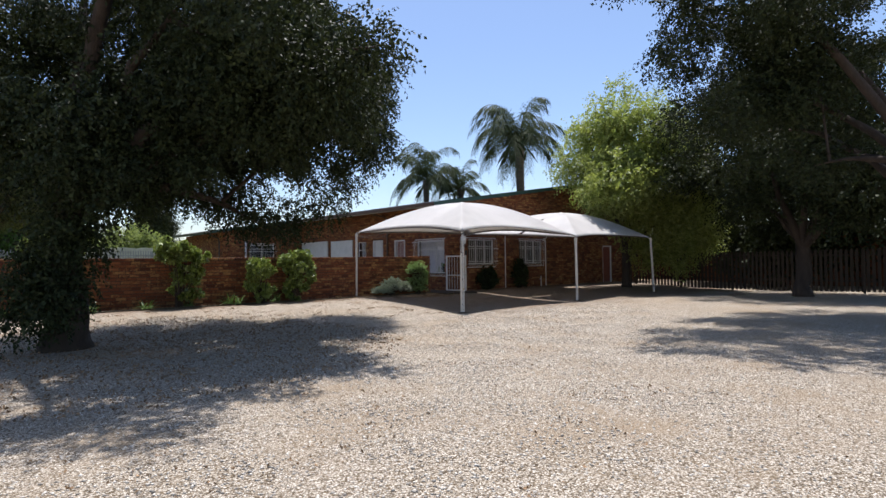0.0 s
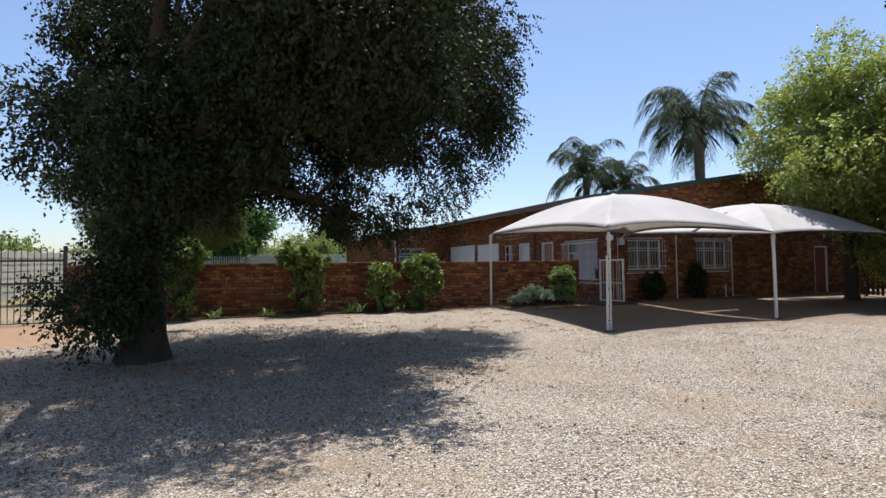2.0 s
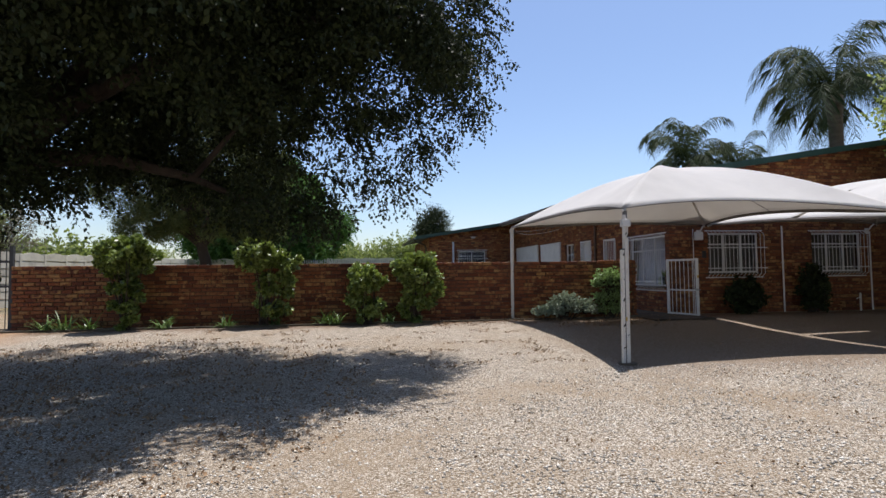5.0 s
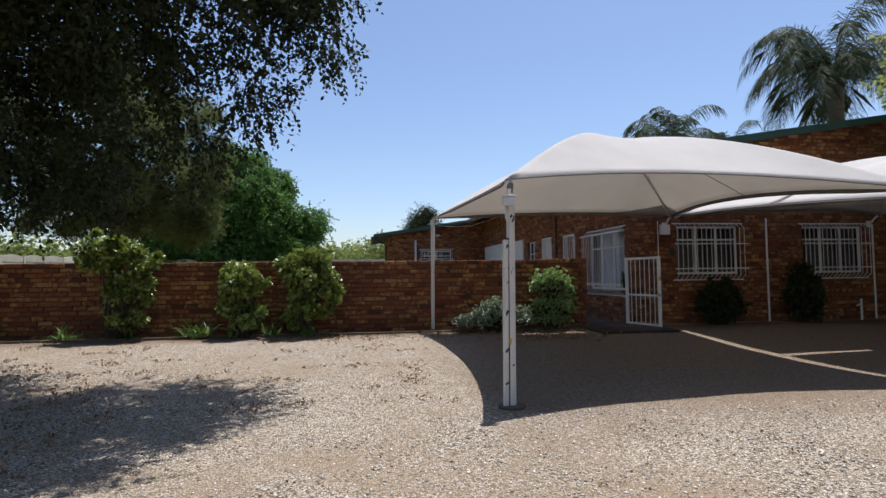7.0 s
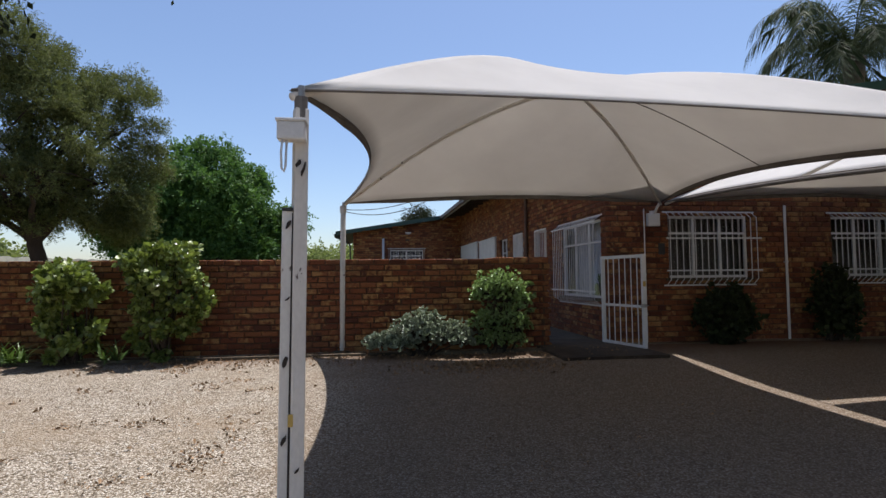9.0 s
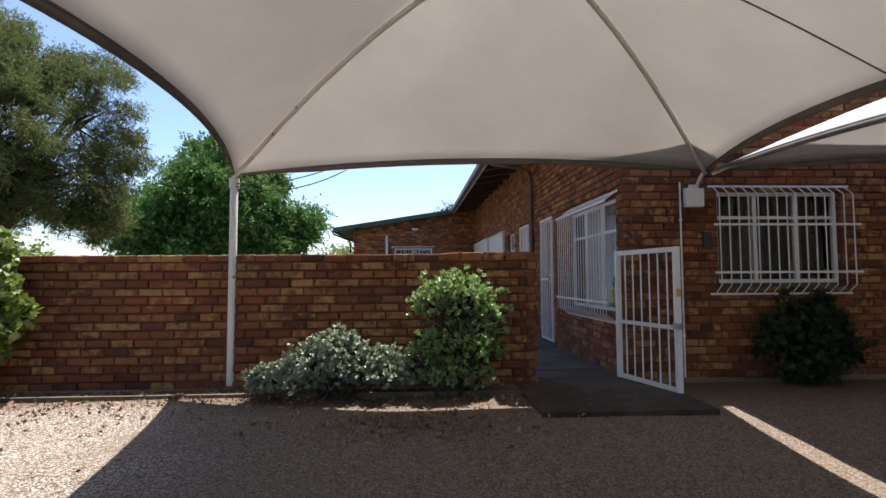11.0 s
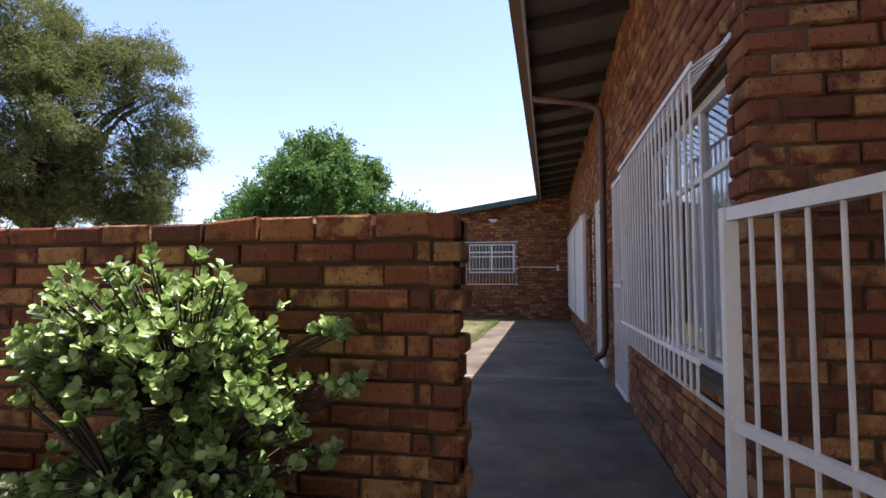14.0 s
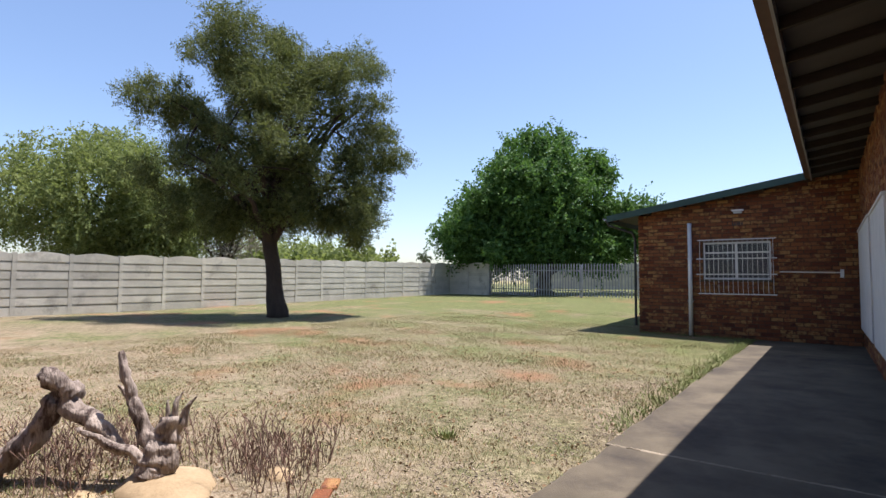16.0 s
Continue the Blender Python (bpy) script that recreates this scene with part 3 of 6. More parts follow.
def bricks_of_garden_wall():
    flat = lambda u: GTOP + 0.01
    L = GW1 - GW0
    # the top line wavers
    def lift(u, z): return (0.006 * noise.noise(Vector((u * 2.7, 0, 2)))) if z > GTOP - 0.12 else 0.0
    # the last top bricks at the gate are taller ones
    def tall(u, z): return z + 0.30 * max(0.0, z - (GTOP - 0.080)) * min(1.0, max(0.0, (u - L + 1.0) * 30))
    def front(u, d, z): return (GW0 + u, GY + d, tall(u, z))
    brick_face(garden_wall, front, L - 0.112, GZ0, flat, [], 5, (L - 1.6, 1.1, 280), 0.004, 0.1, lift)
    def rear(u, d, z): return (GW1 - u, GY + 0.222 - d, z)
    brick_face(garden_wall, rear, L, GZ0, flat, [], 6, (0, 0, 0), 0.004, 0.1, lambda u, z: lift(L - u, z))
    # header course ends, uneven, at the gate
    rng = random.Random(8)
    z, k = GZ0, 0
    while z < GTOP - 0.03:
        out = (0.016 if k % 2 else -0.008) + rng.uniform(-.006, .006)
        def end(u, d, zz, out=out): return (GW1 + out - d + rng.uniform(-.002, .002), GY + u, tall(L, zz))
        g = Geo()
        brick_geo(g, end, -0.006, 0.106, z, z + COURSE - JOINT, 0.0, 0.11, rng)
        part("brick", g, BRICK, garden_wall)
        g = Geo()
        brick_geo(g, end, 0.116, 0.228, z, z + COURSE - JOINT, 0.0, 0.11, rng)
        part("brick", g, BRICK, garden_wall)
        z += COURSE
        k += 1
    # crumbs of pale mortar on the top
    g = Geo()
    for k in range(60):
        x = GW1 - 0.4 - 0.258 * k
        for _ in range(3):
            cx, cy = x + rng.uniform(-.05, .05), GY + rng.uniform(0, .2)
            s = rng.uniform(.006, .03)
            g.box((cx - s, cy - s * .6, GTOP - 0.008), (cx + s, cy + s * .6, GTOP + 0.006))
    part("mortar_crumbs", g, PRECAST, garden_wall, "pale crumbs of mortar")


bricks_of_garden_wall()

# low edging along the bed
g = Geo()
x = GW0
rng = random.Random(4)
while x < 12.9:
    n = x + rng.uniform(0.7, 1.1)
    y = 17.10 + rng.uniform(-.02, .02)
    g.bar((x, y, gz(x, y) + 0.005), (n - 0.02, y + rng.uniform(-.015, .015), gz(n, y) + 0.005), 0.05, 0.07)
    x = n
whole("bed_edging", g, CONCRETE, "low broken concrete edging along the flower bed", "edging", kind="structure")

# ---- house ----
HX, HY, SKEW = 14.35, 17.85, 0.0135
WX, WY, WRISE = 9.33, 32.80, 0.172
house = thing("wall_house", "long red brick single-storey house under a low sloping roof", "house", (HX, HY, 0), kind="structure")
# openings: along the west side u runs from the corner; along the front u runs to the east
WEST = [(0.22, 2.22, 0.88, 2.33), (3.17, 4.02, 0.15, 2.43), (5.10, 6.00, 0.17, 2.48), (6.75, 7.62, 0.92, 2.45)]
FRONT = [(1.16, 2.72, 1.24, 2.36), (4.40, 6.02, 1.24, 2.36), (11.1, 11.95, 0.10, 2.15)]
WL, FL, HEAST = WY - HY, 14.2, HX + 14.2
# the west side is not quite square to the front
def west_at(u, d, z): return (HX + d - SKEW * (WL - u), HY + WL - u, z)
def front_at(u, d, z): return (HX + u, HY + d, z)
def west_holes(): return [(WL - b, WL - a, c, d) for a, b, c, d in WEST]
def under(x): return zr(x) - 0.048
def west_top(u): return under(HX) + WRISE * (WL - u) / WL
g = Geo()
cut_wall(g, lambda u, d, z: west_at(u, d + 0.016, z), WL, -0.2, west_top, west_holes(), 0.22)
cut_wall(g, lambda u, d, z: front_at(u + 0.016, d + 0.016, z), FL, -0.2, lambda u: under(HX + u), FRONT, 0.22)
part("wall_core", g, MORTAR, house)
brick_face(house, west_at, WL, 0.02, west_top, west_holes(), 11, (WL - 0.6, 1.3, 240))
brick_face(house, front_at, FL, 0.02, lambda u: under(HX + u), FRONT, 12, (0.5, 1.6, 200))
g = Geo()
g.box((HX + 0.24, HY + 0.24, -0.1), (HEAST, WY + 0.2, 0.10))
g.box((HEAST, HY, -0.2), (HEAST + 0.2, 44, under(HEAST)))
part("floor_slab", g, CONCRETE, house)
g = Geo()
g.box((HX + 0.24, HY + 4.6, 0.1), (HEAST, HY + 4.7, 2.75))
g.box((HX + 3.4, HY + 0.24, 0.1), (HX + 3.5, HY + 4.6, 2.75))
g.box((HX + 4.1, HY + 4.7, 0.1), (HX + 4.2, WY, 2.75))
part("inner_wall", g, PLASTER, house)
whole("ceiling", Geo().box((HX + 0.235, HY + 0.235, 2.75), (HEAST, WY + 0.2, 2.79)), PLASTER, "plain plaster ceiling inside the house", "ceiling", kind="structure")

# wing across the far end
WWIN = [(1.60, 3.10, 1.58, 2.52)]
wing = thing("wall_wing", "red brick wing with a barred window across the path's end", "house", (WX, WY, 0.3), kind="structure")
def wing_at(u, d, z): return (WX + u, WY + d, z)
def wing_side(u, d, z): return (WX + d, WY + 9 - u, z)
g = Geo()
cut_wall(g, lambda u, d, z: wing_at(u + 0.012, d + 0.012, z), HX - WX + 0.04, -0.1, lambda u: under(WX + u) + WRISE, WWIN, 0.22)
cut_wall(g, lambda u, d, z: wing_side(u - 0.012, d + 0.012, z), 9, -0.1, lambda u: under(WX) + WRISE, [], 0.22)
g.box((WX, WY + 9, -0.1), (HEAST, WY + 9.2, under(WX)))
part("wall_core", g, MORTAR, wing)
brick_face(wing, wing_at, HX - WX - 0.19, 0.04, lambda u: under(WX + u) + WRISE, WWIN, 13, (1.6, 1.3, 40))
brick_face(wing, wing_side, 9, 0.04, lambda u: under(WX) + WRISE, [], 14, (9, 1.3, 0))
part("inner_wall", Geo().box((WX + .3, WY + 3, .3), (HX, WY + 3.1, 2.72)), PLASTER, wing)
part("wing_ceiling", Geo().box((WX + .235, WY + .235, 2.72), (HX, WY + 9, 2.75)), PLASTER, wing)

# roof: one plane over house and wing, sheets on rafters, with green barge boards
roof = thing("roof", "low sloping sheet roof with dark green edges", "roof", (HX, HY, 3.9), kind="structure")
EAVE, RAKE, WEAVE, WRAKE = 13.39, 17.50, 8.69, 32.48


def sheet(x0, x1, y0, y1, off, thick, ribs):
    g = Geo()
    n = int((y1 - y0) / 0.19) if ribs else 1
    for k in range(n):
        a, b = y0 + (y1 - y0) * k / n, y0 + (y1 - y0) * (k + 1) / n
        for s, e, h in (((a, a + 0.05, 0.035), (a + 0.05, b, 0)) if ribs else ((a, b, 0),)):
            z0, z1 = zr(x0) + off + h, zr(x1) + off + h
            g.add([(x0, s, z0 - thick), (x1, s, z1 - thick), (x1, e, z1 - thick), (x0, e, z0 - thick), (x0, s, z0), (x1, s, z1), (x1, e, z1), (x0, e, z0)],
                  [(3, 2, 1, 0), (4, 5, 6, 7), (0, 1, 5, 4), (1, 2, 6, 5), (2, 3, 7, 6), (3, 0, 4, 7)])
    return g


part("roof_sheet", sheet(EAVE, HEAST + 0.6, RAKE, WRAKE, 0.0, 0.02, True), ROOFSHEET, roof)
part("roof_sheet", sheet(WEAVE, HEAST + 0.6, WRAKE, WY + 9.6, 0.0, 0.02, True), ROOFSHEET, roof)
part("soffit_board", sheet(EAVE - 0.002, HEAST, RAKE + 0.001, WRAKE, -0.03, 0.012, False), SOFFIT, roof, "grey soffit boards under the eave")
part("soffit_board", sheet(WEAVE + 0.04, HX, WRAKE + 0.05, WY + 9, -0.03, 0.012, False), SOFFIT, roof, "grey soffit boards under the eave")


def slope_bar(x0, x1, y, off, h, w):
    g = Geo()
    z0, z1 = zr(x0) + off, zr(x1) + off
    return g.add([(x0, y, z0 - h), (x1, y, z1 - h), (x1, y + w, z1 - h), (x0, y + w, z0 - h), (x0, y, z0), (x1, y, z1), (x1, y + w, z1), (x0, y + w, z0)],
                 [(3, 2, 1, 0), (4, 5, 6, 7), (0, 1, 5, 4), (1, 2, 6, 5), (2, 3, 7, 6), (3, 0, 4, 7)])


part("barge_board", slope_bar(EAVE - 0.03, HEAST + 0.6, RAKE - 0.03, 0.045, 0.17, 0.028), GREENPAINT, roof, "dark green barge board")
part("barge_board", slope_bar(WEAVE - 0.03, EAVE - 0.002, WRAKE - 0.03, 0.045, 0.17, 0.028), GREENPAINT, roof, "dark green barge board")
part("fascia_board", Geo().box((EAVE - 0.03, RAKE, zr(EAVE) - 0.17), (EAVE - 0.004, WRAKE - 0.04, zr(EAVE) + 0.05)), GALV, roof, "grey metal fascia along the eave")
part("fascia_board", Geo().box((WEAVE - 0.03, WRAKE, zr(WEAVE) - 0.15), (WEAVE - 0.004, WY + 9, zr(WEAVE) + 0.02)), GREENPAINT, roof)
y = RAKE + 0.30
while y < WRAKE:
    part("rafter", slope_bar(EAVE + 0.0, HX + 0.1, y, -0.045, 0.12, 0.05), TIMBER, roof)
    y += 0.92
for k in range(5):
    part("purlin", Geo().box((WEAVE + 0.1 + k * 0.9, WRAKE, zr(WEAVE + 0.1 + k * 0.9) - 0.12), (WEAVE + 0.16 + k * 0.9, WY + 0.1, zr(WEAVE + 0.1 + k * 0.9) - 0.045)), TIMBER, roof)
# square gutter along the house eave
g = Geo()
gx0, gx1, gzt = EAVE - 0.135, EAVE - 0.033, zr(EAVE) + 0.0
for a, b in (((gx0, gzt - .125), (gx0 + .006, gzt)), ((gx1 - .006, gzt - .125), (gx1, gzt)), ((gx0, gzt - .131), (gx1, gzt - .125))):
    g.box((a[0], RAKE, a[1]), (b[0], WRAKE - 0.04, b[1]))
part("gutter", g, PIPEBROWN, roof, "brown square metal gutter along the eave")
# gutter on the wing's low eave
g = Geo()
for k in range(9):
    a0, a1 = math.pi + math.pi * k / 9, math.pi + math.pi * (k + 1) / 9
    cx, cz, r = WEAVE - 0.095, zr(WEAVE) - 0.02, 0.06
    p = [(cx + r * math.cos(q), cz + r * math.sin(q)) for q in (a0, a1)]
    g.add([(p[0][0], WRAKE, p[0][1]), (p[1][0], WRAKE, p[1][1]), (p[1][0], WY + 9, p[1][1]), (p[0][0], WY + 9, p[0][1])], [(0, 1, 2, 3)])
part("gutter", g, BLACKMETAL, roof, "dark half-round gutter")
g = Geo().tube([(WEAVE - .09, WRAKE + .15, zr(WEAVE) - .08), (WEAVE - .05, WRAKE + .2, zr(WEAVE) - .2), (WX - .12, WRAKE + .45, zr(WEAVE) - .42), (WX - .06, WY + .2, zr(WEAVE) - .6), (WX - .06, WY + .2, .3)], 0.035, 8)
part("downpipe", g, BLACKMETAL, roof, "dark swan-neck downpipe")
# the whole roof follows the skew of the side and rises slightly towards the wing
for ob in roof.children:
    for v in ob.data.vertices:
        k = v.co.y - RAKE
        v.co.x -= 0.006 * k
        if v.co.z > 1.0:
            v.co.z += WRISE * k / (WRAKE - RAKE)


# ---- shade canopies ----
def curve_pt(P, O, r):
    q = P.lerp(O, r)
    q.z = P.z + (O.z - P.z) * math.sin(r * math.pi / 2)
    return q


def sector(g, P, Q, O, scoop, lift, nu=36, nr=16, skip=None):
    k = len(g.v)
    mid = (P + Q) / 2
    inward = (O - mid)
    inward.z = 0
    inward.normalize()
    for i in range(nr + 1):
        r = i / nr
        a, b = curve_pt(P, O, r), curve_pt(Q, O, r)
        for j in range(nu + 1):
            u = j / nu
            bow = 4 * u * (1 - u)
            p = a.lerp(b, u)
            sag = bow * (1 - r) ** 1.6
            p = p + inward * (scoop * sag) + Vector((0, 0, lift * sag - 0.10 * bow * math.sin(math.pi * r)))
            g.v.append(tuple(p))
    for i in range(nr):
        for j in range(nu):
            if skip and skip(i / nr, j / nu):
                continue
            a = k + i * (nu + 1) + j
            g.f.append((a, a + 1, a + nu + 2, a + nu + 1))
            g.m.append(0)


def edge_pts(P, Q, O, scoop, lift, n=24):
    inward = O - (P + Q) / 2
    inward.z = 0
    inward.normalize()
    out = []
    for j in range(n + 1):
        u = j / n
        bow = 4 * u * (1 - u)
        out.append(P.lerp(Q, u) + inward * (scoop * bow) + Vector((0, 0, lift * bow)))
    return out


def canopy(label, corners, top, scoops, lifts, skips=(None,) * 4):
    cs = [Vector(c) for c in corners]
    O = Vector(top)
    ob = thing("shade_canopy", label, "canopy", (cs[0].x, cs[0].y, 0), "shade canopies")
    g = Geo()
    for k in range(4):
        sector(g, cs[k], cs[(k + 1) % 4], O, scoops[k], lifts[k], skip=skips[k])
    c = part("cloth", g, CLOTH, ob, "taut white shade cloth", True)
    m = c.modifiers.new("weld", 'WELD')
    m = c.modifiers.new("thick", 'SOLIDIFY')
    m.thickness, m.offset = 0.004, 0
    for k in range(4):
        e = edge_pts(cs[k], cs[(k + 1) % 4], O, scoops[k], lifts[k])
        part("hem", Geo().tube([p - Vector((0, 0, 0.004)) for p in e], 0.008, 6), HEM, ob, "grey hem with an edge cable", True)
        part("rib", Geo().tube([curve_pt(cs[k], O, r / 16) - Vector((0, 0, 0.04)) for r in range(17)], 0.023, 8), POSTPAINT, ob, "white curved steel rib", True)
    # doubled cloth band along each edge
    for k in (1, 2, 3):
        e = edge_pts(cs[k], cs[(k + 1) % 4], O, scoops[k], lifts[k], 30)
        g, n = Geo(), len(e)
        drop = [0.010 + 0.052 * min(1.0, 6 * q / (n - 1), 6 * (1 - q / (n - 1))) for q in range(n)]
        out = ((cs[k] + cs[(k + 1) % 4]) / 2 - O) * Vector((1, 1, 0))
        out.normalize()
        lo = [p + out * 0.012 - Vector((0, 0, h)) for p, h in zip(e, drop)]
        g.add([tuple(p) for p in e] + [tuple(p) for p in lo], [(q, q + 1, n + q + 1, n + q) for q in range(n - 1)])
        band = part("edge_band", g, HEM, ob, "dark doubled cloth band at the edge", True)
        m = band.modifiers.new("thick", 'SOLIDIFY')
        m.thickness, m.offset = 0.005, 0
    # sewn seam across the widest panel
    P, Q = cs[1], cs[2]
    inward = O - (P + Q) / 2
    inward.z = 0
    inward.normalize()
    pts = []
    for i in range(13):
        r = i / 12 * .75
        sag = (1 - r) ** 1.6
        pts.append(curve_pt(P, O, r).lerp(curve_pt(Q, O, r), .5) + inward * (scoops[1] * sag) + Vector((0, 0, lifts[1] * sag - 0.10 * math.sin(math.pi * r) - .008)))
    part("seam", Geo().tube(pts, .006, 5), HEM, ob, "dark sewn seam", True)
    return ob


A, B, E1, C = (9.90, 11.66, 2.27), (9.80, 17.58, 2.50), (15.22, 17.55, 2.56), (15.55, 12.05, 2.27)
canopy("white tensioned shade cloth canopy over the gravel", [A, C, E1, B], (12.55, 14.75, 3.52), (0.55, 0.42, 0.50, 0.42), (0.24, 0.20, 0.05, 0.20))
C2, D, F, E2 = (15.62, 12.05, 2.22), (21.0, 12.35, 2.30), (20.6, 17.55, 2.60), (15.30, 17.55, 2.56)
canopy("white shade cloth canopy flecked with tree shade", [C2, D, F, E2], (18.2, 14.9, 3.42), (0.45, 0.6, 0.35, -0.29), (0.12, 0.12, 0.10, 0.05), (None, None, None, lambda r, u: 0.55 < u < 0.57 and r < 0.55))


def post(name_at, top, r, square, label):
    b, t = Vector(name_at), Vector(top)
    ob = thing("canopy_post", label, "post", b, "canopy posts")
    g = Geo()
    if square:
        g.bar(b - Vector((0, 0, .2)), t, 0.060, 0.070)
        p = part("shaft", g, POSTPAINT, ob)
        soft_edges(p, 0.007)
        # a shorter tube welded alongside, capped in black, and chips in the paint
        s0, s1 = b + Vector((-.0565, -.004, -.2)), Vector((t.x - .0585, t.y - .010, 1.64))
        side = part("side_tube", Geo().bar(s0, s1, 0.050, 0.062), POSTPAINT, ob, "shorter white tube welded to the post")
        soft_edges(side, 0.006)
        part("cap", Geo().box((s1.x - .027, s1.y - .033, 1.64), (s1.x + .027, s1.y + .033, 1.655)), CABLE, side, "black plastic cap")
        part("weld_seam", Geo().bar(b + Vector((-.030, -.028, 0)), Vector((t.x - .032, t.y - .030, 1.63)), 0.006, 0.012), TIMBER, ob, "dark rusty seam")
        r2 = random.Random(4)
        for cx, cz, h, w in ((-.052, .89, .05, .014), (-.054, .51, .045, .012), (-.058, .18, .03, .014), (-.004, 1.88, .04, .012), (.022, 1.85, .06, .010), (-.046, 1.57, .05, .012), (.012, .36, .025, .008), (-.045, 1.2, .02, .007)):
            f = (cz - b.z) / (t.z - b.z)
            q = b.lerp(t, f)
            y = q.y - (.0375 if cx > -.03 else .0430 + .001 * f)
            n, ring = 9, []
            for k in range(n):
                a = 2 * math.pi * k / n
                ring.append((q.x + cx + w * math.cos(a) * r2.uniform(.6, 1.1) + .010 * math.sin(a), y - .001, cz + h * math.sin(a) * r2.uniform(.7, 1.1) * .6))
            back = [(x, y + .006, z) for x, _, z in ring]
            g = Geo()
            g.add(ring + back, [tuple(range(n)), tuple(range(2 * n - 1, n - 1, -1))] + [(k, n + k, n + (k + 1) % n, (k + 1) % n) for k in range(n)])
            part("paint_chip", g, TIMBER, ob, "bare rusty chip in the paint")
    else:
        g.tube([b - Vector((0, 0, .2)), b.lerp(t, .5), t], r, 14)
        p = part("shaft", g, POSTPAINT, ob, "", True)
        soft_edges(p, 0.004)
    d = (t - b).normalized()
    part("collar", Geo().tube([t - d * 0.05, t + d * 0.06], 0.034 if square else r + 0.012, 12), HEM if square else POSTPAINT, ob)
    part("eye_bolt", Geo().tube([t + d * 0.05, t + d * 0.12], 0.018, 8), SILVER, ob, "rusty steel eye bolt")
    g = Geo().tube([b + Vector((0, 0, -.02)), b + Vector((0, 0, 0.025))], 0.14, 12)
    part("footing", g, CONCRETE, ob, "round concrete footing")
    return ob


post((9.920, 11.66, gz(9.88, 11.66)), (9.944, 11.67, 2.17), 0.05, True, "white painted square steel canopy post, chipped, with a junction box")
post((9.78, 17.62, gz(9.78, 17.62) - 0.0), (9.80, 17.60, 2.40), 0.043, False, "white painted round steel canopy post beside the garden wall")
post((15.55, 12.0, gz(15.5, 12)), (15.58, 12.05, 2.12), 0.045, False, "white painted round steel canopy post, rust-marked")
post((21.65, 12.6, gz(21.6, 12.6)), (21.05, 12.36, 2.22), 0.045, False, "leaning white steel canopy post under a tree")

whole("sticker", Geo().box((9.893, 11.618, .575), (9.918, 11.6235, .635)), YELLOW, "small yellow sticker on the near canopy post", "sticker")
# junction box on the near post
box = thing("junction_box", "cream plastic junction box with a hanging cable", "box", (9.91, 11.6, 2.0))
soft_edges(part("case", Geo().box((9.842, 11.555, 1.985), (9.978, 11.640, 2.075)), WHITE, box, "cream plastic case"), 0.008)
soft_edges(part("lid", Geo().box((9.836, 11.548, 2.075), (9.984, 11.646, 2.090)), WHITE, box), 0.004)
part("cable", Geo().tube([(9.868, 11.575, 1.99), (9.862, 11.57, 1.92), (9.866, 11.565, 1.84), (9.876, 11.568, 1.825), (9.884, 11.572, 1.85), (9.886, 11.59, 1.99)], 0.006, 6), WHITE, box, "thin white cable", True)

for (x, z) in ((15.22, 2.5), (20.55, 2.55)):
    w = thing("wall_bracket", "white pipe bracket holding the canopy to the house wall", "bracket", (x, HY, z), "canopy brackets")
    part("arm", Geo().tube([(x, HY - 0.01, z - 0.14), (x, HY - 0.10, z - 0.10), (x, HY - 0.20, z + 0.0), (x, HY - 0.29, z + 0.05)], 0.022, 10), POSTPAINT, w, "", True)
    part("plate", Geo().box((x - 0.06, HY - 0.03, z - 0.22), (x + 0.06, HY - 0.012, z - 0.06)), POSTPAINT, w)


